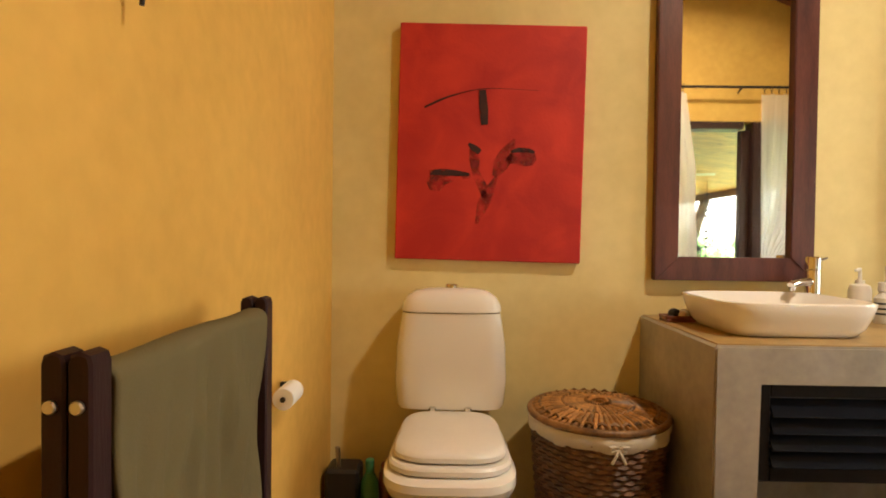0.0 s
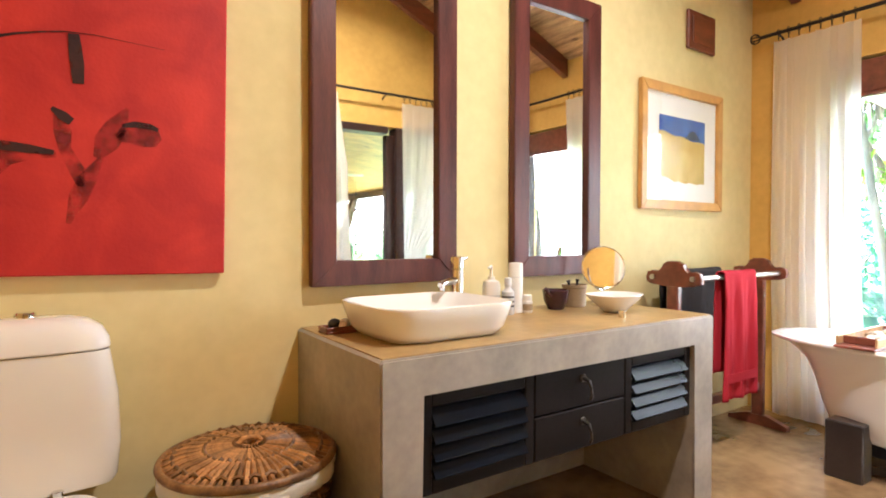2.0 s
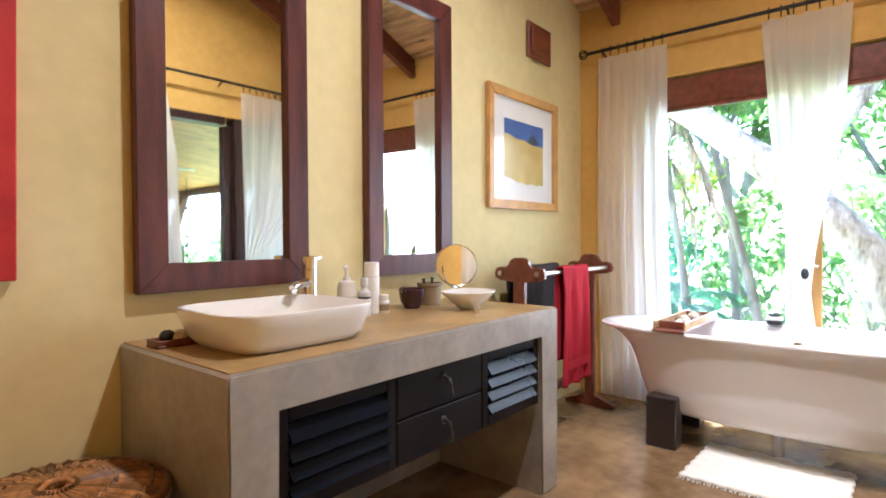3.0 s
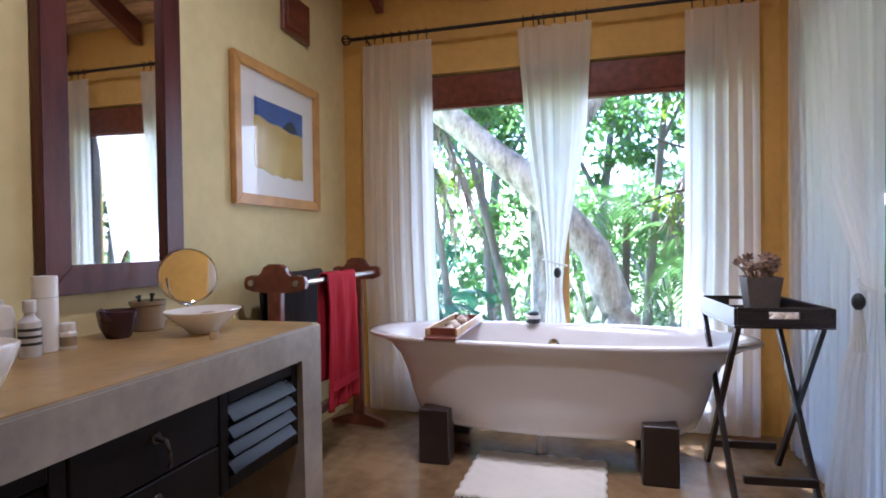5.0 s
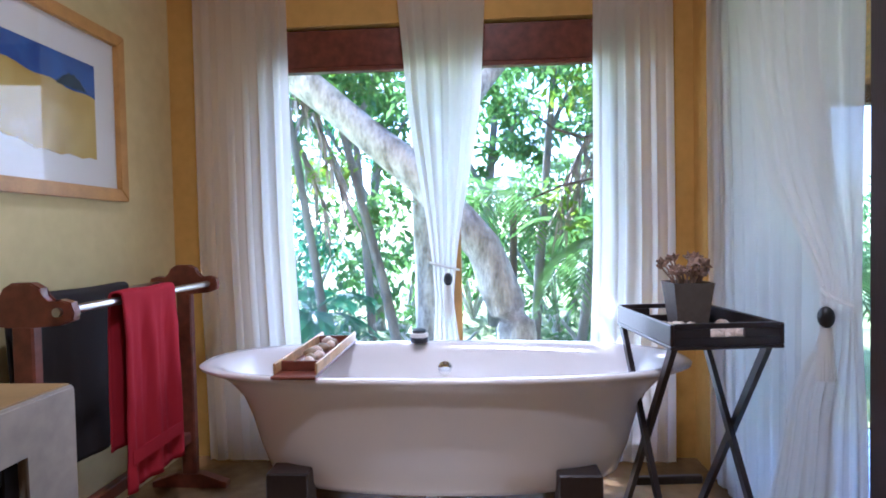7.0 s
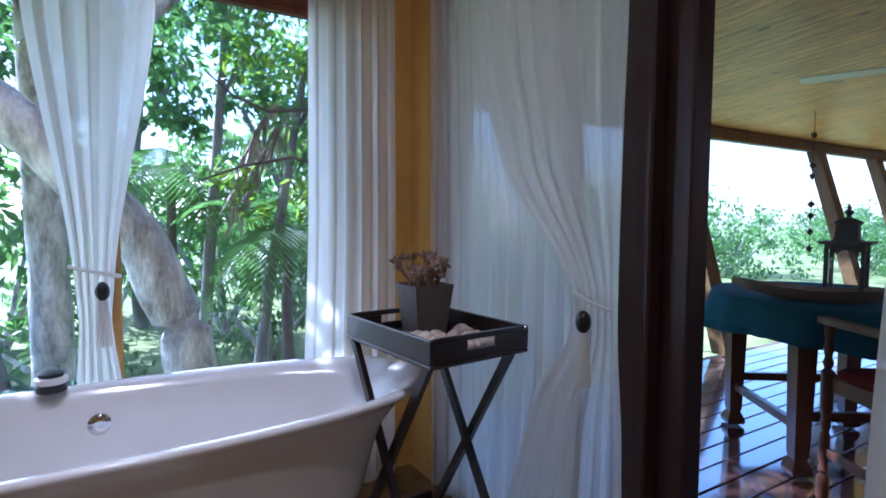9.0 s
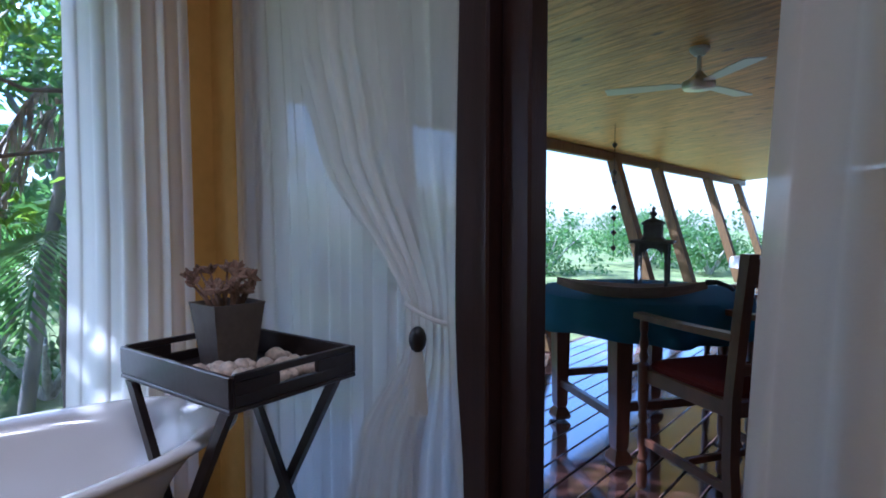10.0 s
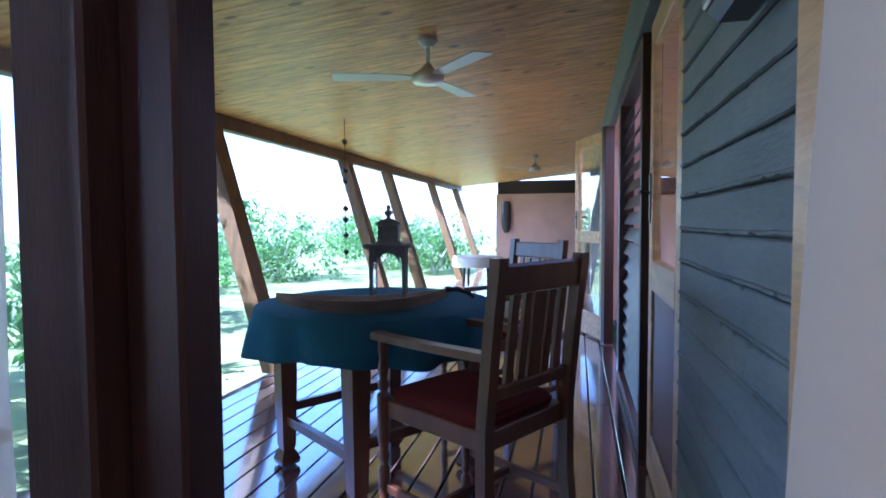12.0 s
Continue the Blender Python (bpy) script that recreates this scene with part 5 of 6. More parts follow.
# ---- veranda: table, cloth, dish, lantern, chairs ----
table = thing("dining_table", (5.33, -1.19, 0), "dark wooden veranda table with turned square legs", "table", rz=-34.8)
part("tabletop", lathe([(0.54, 0.775), (0.555, 0.78), (0.555, 0.805), (0.545, 0.812)], 48), CHAIR_WOOD, table)
part("apron", a_box(-0.33, -0.33, 0.68, 0.33, 0.33, 0.774, bevel=0.004), CHAIR_WOOD, table)
leg_rings = [(0.045, 0.0), (0.050, 0.02), (0.040, 0.05), (0.028, 0.07), (0.034, 0.09), (0.040, 0.35), (0.046, 0.69)]
for sx in (-1, 1):
    for sy in (-1, 1):
        part("leg", loft([[(sx * 0.325 + a * r, sy * 0.325 + b * r, z) for a, b in ((-1, -1), (1, -1), (1, 1), (-1, 1))] for r, z in leg_rings]), CHAIR_WOOD, table, smooth=25)
for s in (-1, 1):
    part("stretcher", a_box(-0.30, s * 0.325 - 0.016, 0.20, 0.30, s * 0.325 + 0.016, 0.245, bevel=0.003), CHAIR_WOOD, table)
    part("stretcher", a_box(s * 0.325 - 0.016, -0.30, 0.255, s * 0.325 + 0.016, 0.30, 0.30, bevel=0.003), CHAIR_WOOD, table)
cl = thing("tablecloth", (5.33, -1.19, 0.8135), "teal cotton tablecloth draped over round table", "tablecloth")
rings = []
for k, (r, z, w) in enumerate(((0.01, 0.004, 0), (0.2, 0.004, 0), (0.4, 0.004, 0), (0.54, 0.004, 0), (0.565, 0.0, 0.002), (0.572, -0.02, 0.006), (0.578, -0.07, 0.016), (0.585, -0.12, 0.024), (0.59, -0.165, 0.03))):
    ring = []
    for i in range(120):
        a = 2 * math.pi * i / 120
        rr = r + w * (math.sin(9 * a + 1.2 * math.sin(3 * a)) + 0.5 * math.sin(17 * a + 1))
        ring.append((rr * math.cos(a), rr * math.sin(a), z - (0.03 * abs(math.sin(2 * a)) if k == 8 else 0.015 * abs(math.sin(2 * a)) if k == 7 else 0)))
    rings.append(ring)
solid(part("cloth", loft(rings, caps=False), TEAL, cl, smooth=60), 0.003)

boat = thing("wooden_dish", (5.25, -0.84, 0.8205), "long pale carved wooden boat-shaped dish on tablecloth", "dish", rz=23)
rings = []
for i in range(17):
    u = i / 16 * 2 - 1
    w = 0.085 * (1 - abs(u) ** 2.5) + 0.004
    h = 0.058 + 0.032 * abs(u) ** 2
    x = 0.36 * u
    base = 0.055 * abs(u) ** 2.2
    rings.append([(x, -w, h), (x, -w * 0.6, base), (x, 0, base), (x, w * 0.6, base), (x, w, h), (x, w * 0.85, h), (x, w * 0.5, base + 0.010), (x, 0, base + 0.010), (x, -w * 0.5, base + 0.010), (x, -w * 0.85, h)])
part("dish", loft(rings), DRIFT, boat, smooth=50)
part("dish_handle", tube([(-0.35, 0, 0.085), (-0.40, 0, 0.088), (-0.45, 0.005, 0.07), (-0.475, 0.01, 0.05)], [0.014, 0.012, 0.011, 0.008], 10), DARK_WOOD, boat, "dark curved handle")
lan = thing("lantern", (5.20, -1.02, 0.8185), "tall weathered metal lantern with arched glass sides", "lantern", rz=14)
part("base", a_box(-0.085, -0.085, 0, 0.085, 0.085, 0.022, bevel=0.004), LANTERN_METAL, lan)
for sx in (-1, 1):
    for sy in (-1, 1):
        part("corner_post", a_box(sx * 0.072 - 0.009, sy * 0.072 - 0.009, 0.0225, sx * 0.072 + 0.009, sy * 0.072 + 0.009, 0.27, bevel=0.002), LANTERN_METAL, lan)


def arch_panel():
    """A pierced side with a pointed arch."""
    bm = bmesh.new()
    outer, inner = [], []
    for i in range(15):
        a = math.pi * i / 14
        inner.append((0.050 * math.cos(a), 0.20 + 0.045 * math.sin(a)))
        outer.append((0.0625 * math.cos(a) * (1 if 3 < i < 11 else 1), 0.268))
    rows = [[bm.verts.new((x, y, z)) for x, z in ring] for ring in (inner, outer) for y in (-0.003, 0.003)]
    for i in range(14):
        for a, b in ((rows[0], rows[2]), (rows[3], rows[1]), (rows[1], rows[0]), (rows[2], rows[3])):
            bm.faces.new((a[i], a[i + 1], b[i + 1], b[i]))
    return bm


for k in range(4):
    pn = part("arch_panel", arch_panel(), LANTERN_METAL, lan)
    pn.matrix_basis = pose(0, 0, 0, 0, 0, 90 * k) @ pose(0, -0.072, 0)
    gp = part("pane", a_box(-0.062, -0.001, 0.0225, 0.062, 0.001, 0.20), GLASS, lan)
    gp.matrix_basis = pose(0, 0, 0, 0, 0, 90 * k) @ pose(0, -0.066, 0)
    gp.visible_shadow = False
part("eave", a_box(-0.105, -0.105, 0.2705, 0.105, 0.105, 0.284, bevel=0.003), LANTERN_METAL, lan)
part("roof", loft([[(a * r, b * r, z) for a, b in ((-1, -1), (1, -1), (1, 1), (-1, 1))] for r, z in ((0.060, 0.2845), (0.046, 0.30), (0.044, 0.365), (0.054, 0.369), (0.052, 0.377), (0.030, 0.392), (0.012, 0.398))]), LANTERN_METAL, lan, smooth=20)
part("finial", lathe([(0.012, 0.397), (0.009, 0.408), (0.018, 0.417), (0.020, 0.427), (0.008, 0.437), (0.011, 0.447), (0.003, 0.462)], 14), LANTERN_METAL, lan)


def armchair(at, rz, label):
    c = thing("armchair", at, label, "chair", "veranda chairs", rz)
    w, d = 0.225, 0.25
    part("seat_frame", a_box(-w, -d, 0.48, w, d, 0.545, bevel=0.004), CHAIR_WOOD, c)
    part("seat", loft([oval(0, 0.01, z, a, b, 36, 7) for z, a, b in ((0.546, w - 0.01, d - 0.012), (0.565, w - 0.006, d - 0.01), (0.58, w - 0.02, d - 0.025), (0.588, w - 0.07, d - 0.08))]), RED_SEAT, c, "dark red upholstered seat")
    for s in (-1, 1):
        ring = [[(s * w + a * 0.022, y + b * 0.02, z) for a, b in ((-1, -1), (1, -1), (1, 1), (-1, 1))] for y, z in ((-d - 0.03, 0.0), (-d, 0.3), (-d, 0.55), (-d - 0.03, 0.85), (-d - 0.06, 1.09))]
        part("back_leg", loft(ring), CHAIR_WOOD, c, smooth=25)
        prof = [(0.020, 0), (0.024, 0.01), (0.024, 0.10), (0.014, 0.115), (0.022, 0.135), (0.014, 0.155), (0.022, 0.2), (0.022, 0.28), (0.014, 0.30), (0.022, 0.33), (0.016, 0.36), (0.024, 0.40), (0.026, 0.56), (0.014, 0.575), (0.022, 0.60), (0.014, 0.625), (0.021, 0.66), (0.014, 0.70), (0.02, 0.725), (0.018, 0.765)]
        part("front_leg", lathe(prof, 14, (s * w, d - 0.005, 0)), CHAIR_WOOD, c, "turned front leg")
        part("arm", loft([[(s * w - 0.026, y, z), (s * w + 0.026, y, z), (s * w + 0.024, y, z + 0.026), (s * w - 0.024, y, z + 0.026)] for y, z in ((-d - 0.012, 0.775), (-0.05, 0.768), (0.15, 0.765), (d + 0.04, 0.766))]), CHAIR_WOOD, c, smooth=25)
        part("side_stretcher", a_box(s * w - 0.011, -d + 0.0, 0.20, s * w + 0.011, d - 0.03, 0.235, bevel=0.003), CHAIR_WOOD, c)
    part("front_stretcher", a_box(-w + 0.024, -0.011, 0.202, w - 0.024, 0.011, 0.232, bevel=0.003), CHAIR_WOOD, c)
    part("top_rail", a_box(-w + 0.0225, -0.012, -0.045, w - 0.0225, 0.012, 0.05, bevel=0.006, m=pose(0, -d - 0.052, 1.02, 7)), CHAIR_WOOD, c)
    part("low_rail", a_box(-w + 0.0225, -0.012, -0.022, w - 0.0225, 0.012, 0.022, bevel=0.004, m=pose(0, -d - 0.008, 0.665, 7)), CHAIR_WOOD, c)
    for x, ww in ((-0.13, 0.018), (-0.066, 0.018), (0.0, 0.034), (0.066, 0.018), (0.13, 0.018)):
        ring = [[(x - ww, y - 0.007, z), (x + ww, y - 0.007, z), (x + ww, y + 0.007, z), (x - ww, y + 0.007, z)] for y, z in ((-d - 0.011, 0.689), (-d - 0.045, 0.973))]
        part("back_slat", loft(ring), CHAIR_WOOD, c, smooth=25)
    return c


armchair((4.74, -0.63, 0), -121.5, "dark wooden armchair with slatted back and red seat")
second = armchair((4.83, -1.92, 0), -45, "dark wooden armchair with carved emblem beyond the table")
part("emblem", ball(bmesh.new(), (0, -0.32, 1.03), 0.016, (0.7, 0.4, 1.6)), BLACK, second, "small dark carved emblem")


def ceiling_fan(at, rz, label):
    f = thing("ceiling_fan", at, label, "ceiling fan", "veranda fans", rz)
    top = 2.47 - (at[0] - HOUSE_X + 0.1) * 0.0889 - at[2] - 0.003
    part("canopy", lathe([(0.03, top - 0.055), (0.062, top - 0.02), (0.062, top)], 20), FAN_WHITE, f)
    part("rod", tube([(0, 0, 0.05), (0, 0, top - 0.05)], 0.013, 10), FAN_WHITE, f)
    part("motor", lathe([(0.05, -0.035), (0.095, -0.025), (0.105, 0.0), (0.10, 0.025), (0.06, 0.045), (0.03, 0.075), (0.022, 0.09)], 26), STEEL, f)
    for k in range(3):
        b = bmesh.new()
        loft([[(x, -w, 0.004 - 0.05 * w), (x, w, 0.004 + 0.12 * w), (x, w, 0.009 + 0.12 * w), (x, -w, 0.009 - 0.05 * w)] for x, w in ((0.10, 0.03), (0.17, 0.055), (0.38, 0.066), (0.57, 0.070), (0.595, 0.058))], bm=b)
        part("blade", b, FAN_WHITE, f, "pale metal fan blade", 30).matrix_basis = pose(0, 0, 0, 0, 0, 120 * k)
    return f


ceiling_fan((5.29, -2.04, 2.10), 15.7, "white three-bladed ceiling fan under pine boards")
ceiling_fan((5.10, -8.4, 2.13), 40, "white ceiling fan further along the veranda")

chime = thing("hanging_chime", (6.55, -3.6, 2.2), "string of dark shell beads hanging from eave", "wind chime")
part("string", tube([(0, 0, 0), (0, 0, -1.35)], 0.003, 5), IRON, chime)
for k, z in enumerate((-0.22, -0.5, -0.60, -0.86, -0.97, -1.12, -1.28)):
    part("bead", lathe([(0.004, -0.035), (0.032 if k % 2 else 0.024, -0.01), (0.028, 0.01), (0.004, 0.03)], 10, (0, 0, z)), DARK_WOOD, chime)

mask = thing("carved_mask", (6.18, -12.99, 1.35), "tall dark carved wooden mask on rose wall", "wall mask")
part("mask", loft([oval(0, 0.05, z, a, 0.05, 20, 2.4) for z, a in ((-0.42, 0.05), (-0.3, 0.11), (-0.1, 0.13), (0.1, 0.12), (0.3, 0.12), (0.4, 0.08))]), DARK_WOOD, mask, smooth=50)
sofa = thing("white_table", (6.15, -8.6, 0), "round white-covered table further along the veranda", "table")
part("cover", lathe([(0.48, 0.40), (0.47, 0.54), (0.45, 0.575), (0.40, 0.585)], 40), WHITE_RUG, sofa)
for k in range(4):
    a = math.pi / 4 + k * math.pi / 2
    part("leg", tube([(0.32 * math.cos(a), 0.32 * math.sin(a), 0), (0.30 * math.cos(a), 0.30 * math.sin(a), 0.41)], 0.025, 10), JAMB_WOOD, sofa)

# ---- veranda: doors and lamp on the house wall ----
vd = thing("door_2", (HOUSE_X - 0.03, -0.625, 0), "pine glazed veranda door with dark red lower panel", "door")
tagged(vd, kind="structure")
for a in ((-0.02, -0.82, 0.01, 0.02, -0.72, 2.11), (-0.02, -0.10, 0.01, 0.02, 0.0, 2.11), (-0.02, -0.719, 1.99, 0.02, -0.101, 2.11), (-0.02, -0.719, 0.88, 0.02, -0.101, 1.02), (-0.02, -0.719, 0.01, 0.02, -0.101, 0.20)):
    part("door_rail", a_box(*a, bevel=0.004), PINE, vd)
part("lower_panel", a_box(-0.008, -0.718, 0.201, 0.008, -0.102, 0.879), MAHOGANY, vd, "dark red lower panel")
p = part("pane", a_box(-0.003, -0.718, 1.021, 0.003, -0.102, 1.989), DOOR_GLASS, vd)
p.visible_shadow = False
part("handle_plate", a_box(0.021, -0.79, 1.19, 0.027, -0.75, 1.42, bevel=0.002), BLACK, vd)
part("handle", tube([(0.026, -0.77, 1.33), (0.07, -0.77, 1.33), (0.075, -0.74, 1.33), (0.075, -0.66, 1.332)], 0.008, 8), BLACK, vd)
lw = thing("window_3", (HOUSE_X - 0.03, -1.525, 0), "dark-framed louvre window beside the veranda door", "window")
tagged(lw, kind="structure")
for a in ((-0.05, -1.47, 0, 0.05, -1.40, 2.11), (-0.05, -0.07, 0, 0.05, 0.0, 2.11), (-0.05, -1.399, 2.04, 0.05, -0.071, 2.11), (-0.05, -1.399, 0, 0.05, -0.071, 0.08)):
    part("frame", a_box(*a, bevel=0.003), JAMB_WOOD, lw)
for k in range(18):
    part("louvre_blade", a_box(-0.045, -1.398, -0.003, 0.045, -0.072, 0.003, m=pose(0, 0, 0.16 + k * 0.106, 0, 66, 0)), BLACK, lw)
fd = thing("door_3", (4.10, -4.30, 0), "pine glazed door standing open on the veranda", "door", rz=-67)
tagged(fd, kind="structure")
for a in ((0, -0.02, 0.01, 0.10, 0.02, 2.09), (0.62, -0.02, 0.01, 0.72, 0.02, 2.09), (0.1005, -0.02, 1.98, 0.6195, 0.02, 2.09), (0.1005, -0.02, 0.98, 0.6195, 0.02, 1.10), (0.1005, -0.02, 0.01, 0.6195, 0.02, 0.24)):
    part("door_rail", a_box(*a, bevel=0.004), PINE, fd)
for z0, z1 in ((0.241, 0.979), (1.101, 1.979)):
    p = part("pane", a_box(0.101, -0.002, z0, 0.619, 0.002, z1), DOOR_GLASS, fd)
    p.visible_shadow = False
for s in (-1, 1):
    part("handle", tube([(0.67, s * 0.02, 1.25), (0.67, s * 0.06, 1.25), (0.59, s * 0.065, 1.25)], 0.008, 8), BLACK, fd)
    part("handle_plate", a_box(0.652, min(s * 0.021, s * 0.027), 1.12, 0.688, max(s * 0.021, s * 0.027), 1.32, bevel=0.002), BLACK, fd)
part("door_jamb", a_box(-0.075, -0.05, 0.0, -0.004, 0.05, 2.12, bevel=0.004), JAMB_WOOD, fd, "dark door jamb")
lamp = thing("bulkhead_lamp", (HOUSE_X + 0.006, 0.31, 1.605), "black outdoor bulkhead lamp on grey planks", "wall lamp")
part("housing", a_box(0.0, -0.11, -0.05, 0.09, 0.11, 0.07, bevel=0.02), BLACK, lamp)
part("lens", a_box(0.0905, -0.08, -0.03, 0.1, 0.08, 0.05, bevel=0.003), CLEAR_GREY, lamp)


# ---- garden ----
def leaves(name, blobs, size, mat, parent, seed, label="", slim=0.42):
    """Many small folded leaves in ragged blobs: (centre, radii, count)."""
    rng = np.random.default_rng(seed)
    vs, fs = [], []
    n0 = 0
    for c, rad, count in blobs:
        tufts = rng.normal(0, 0.45, (max(3, count // 45), 3)) * np.array(rad) + np.array(c)
        pick = tufts[rng.integers(0, len(tufts), count)]
        p = pick + rng.normal(0, 0.115, (count, 3)) * (np.mean(rad) ** 0.5)
        d = rng.normal(0, 1, (count, 3))
        d[:, 2] -= 0.5
        d /= np.linalg.norm(d, axis=1)[:, None]
        up = rng.normal(0, 0.6, (count, 3)) + np.array((0, 0, 1.0))
        s = np.cross(d, up)
        s /= np.linalg.norm(s, axis=1)[:, None] + 1e-6
        n = np.cross(s, d)
        l = size * rng.uniform(0.6, 1.4, (count, 1))
        quad = np.stack([p, p + d * l * 0.5 + s * l * slim * 0.5 + n * l * 0.06, p + d * l, p + d * l * 0.5 - s * l * slim * 0.5 + n * l * 0.06], 1)
        vs.append(quad.reshape(-1, 3))
        idx = np.arange(count) * 4 + n0
        fs.append(np.stack([np.stack([idx, idx + 1, idx + 2], 1), np.stack([idx, idx + 2, idx + 3], 1)], 1).reshape(-1, 3))
        n0 += count * 4
    me = bpy.data.meshes.new(name)
    me.from_pydata(np.concatenate(vs).tolist(), [], np.concatenate(fs).tolist())
    me.materials.append(mat)
    ob = new(name, me)
    ob.parent = parent
    return tagged(ob, label)


def tree(at, trunk, radii, limbs, blobs, size, label, bark=BARK, leaf=LEAF, seed=1, category="tree", group="garden trees"):
    """Trunk and limbs as tapered bars with knots, a ragged crown."""
    t = thing("tree", at, label, category, group)
    rnd = random.Random(seed)

    def bent(pts, rad, n):
        out, rr = [], []
        for (a, b), (r0, r1) in zip(zip(pts, pts[1:]), zip(rad, rad[1:])):
            for k in range(5):
                f = k / 5
                q = Vector(a).lerp(Vector(b), f)
                out.append(q + Vector((rnd.uniform(-1, 1), rnd.uniform(-1, 1), rnd.uniform(-1, 1))) * r0 * 0.035)
                rr.append((r0 + (r1 - r0) * f) * rnd.uniform(0.965, 1.04))
        out.append(Vector(pts[-1]))
        rr.append(rad[-1])
        return tube(out, rr, n)
    part("trunk", bent(trunk, radii, 14), bark, t, smooth=60)
    for pts, rad in limbs:
        part("limb", bent(pts, rad, 8), bark, t, smooth=60)
    leaves("crown", blobs, size, leaf, t, seed)
    return t


G = -0.56
# high crown blobs are added out of view to keep sun off the curtains
tree((8.06, 1.45, G), [(0, 0, 0), (0, 0.15, 0.96), (0.02, 0.40, 1.62), (0.05, 0.92, 2.22), (0.1, 1.95, 3.1), (0.3, 3.0, 3.7)], [0.19, 0.165, 0.158, 0.15, 0.135, 0.10],
     [([(0.05, 0.95, 2.25), (0.4, 0.3, 3.2), (0.6, -0.6, 4.2)], [0.10, 0.08, 0.05]), ([(0.1, 1.9, 3.05), (-0.2, 2.3, 4.0), (-0.2, 2.6, 5.0)], [0.09, 0.07, 0.05])],
     [((-0.2, 1.95, 4.3), (0.5, 0.7, 0.9), 1700), ((0.5, 2.6, 4.0), (1.0, 1.6, 0.8), 900), ((0.4, 1.5, 5.3), (0.9, 0.9, 0.6), 3000), ((0.4, 2.4, 5.2), (0.9, 1.1, 0.6), 2200), ((0.6, -0.8, 4.0), (1.2, 1.4, 0.9), 3200), ((0.4, 2.2, 4.6), (1.3, 1.6, 0.9), 1800), ((0.8, -1.4, 2.7), (0.8, 0.9, 0.7), 1500)], 0.115, "leaning pale-barked tree close behind the window", seed=3)
tree((9.3, 2.42, G), [(0, 0, 0), (0, 0.02, 1.3), (0.05, 0.05, 2.6), (0.1, 0.12, 5.2)], [0.16, 0.14, 0.13, 0.1],
     [([(0.1, 0.1, 3.6), (0.4, -0.4, 4.6)], [0.06, 0.03])], [((0.3, 0.2, 5.0), (1.5, 1.5, 0.7), 1500), ((0.2, -0.5, 3.6), (0.9, 0.9, 0.6), 700)], 0.13, "upright grey-trunked tree behind the bath window", seed=5)
for k, (x, y, dy, h, r) in enumerate(((8.6, 2.55, 0.75, 3.2, 0.055), (8.8, 3.35, 0.5, 3.4, 0.05), (9.2, 3.0, 0.25, 3.6, 0.05), (9.6, 3.9, 0.9, 3.8, 0.06), (9.0, 0.95, -0.55, 3.2, 0.055), (9.6, 1.3, -0.3, 3.6, 0.06), (9.4, 0.2, -0.7, 3.6, 0.06), (10.4, -0.5, 0.3, 4.4, 0.08), (7.7, -0.2, 0.1, 3.4, 0.05))):
    tree((x, y, G), [(0, 0, 0), (0.05, dy * 0.35, h * 0.4), (0.1, dy, h)], [r, r * 0.9, r * 0.6], [([(0.1, dy * 0.8, h * 0.8), (0.3, dy - 0.4, h * 1.05)], [r * 0.5, r * 0.3])],
         [((0.1, dy, h + 0.2), (0.7, 0.8, 0.5), 900), ((0.2, dy * 0.6, h * 0.62), (0.5, 0.6, 0.4), 260)], 0.11, "slender grey-stemmed young tree in the garden", YOUNG_BARK, LEAF_LIME if k % 3 == 1 else LEAF, 20 + k)
# thin bare branches that hang before the right-hand pane
br = thing("bare_branch", (8.05, 0.4, 1.6), "thin bare forked branches hanging outside the window", "branch", "garden branches")
part("branch", tube([(0.2, -0.9, 1.3), (0.1, -0.25, 0.85), (0.05, -0.05, 0.40), (0, 0.12, 0.47), (0, 0.35, 0.40), (0, 0.62, 0.36), (0, 0.85, 0.44), (0, 1.05, 0.60)], [0.034, 0.028, 0.022, 0.018, 0.016, 0.013, 0.010, 0.006], 7), DARK_BARK, br)
part("branch", tube([(0.2, -0.9, -0.1), (0.1, -0.2, 0.02), (0, 0.15, -0.02), (0, 0.45, 0.04), (0, 0.8, -0.04), (0, 1.1, -0.16)], [0.026, 0.021, 0.018, 0.015, 0.011, 0.006], 7), DARK_BARK, br)
part("branch", tube([(0.1, -0.22, 0.8), (0.08, -0.05, 1.05), (0.05, 0.12, 1.2), (0.0, 0.35, 1.5)], [0.022, 0.018, 0.014, 0.008], 7), DARK_BARK, br)
part("branch", tube([(0.1, -0.25, 0.85), (0.12, -0.3, 0.4), (0.1, -0.26, 0.0), (0.1, -0.2, -0.5)], [0.024, 0.030, 0.028, 0.024], 7), DARK_BARK, br)


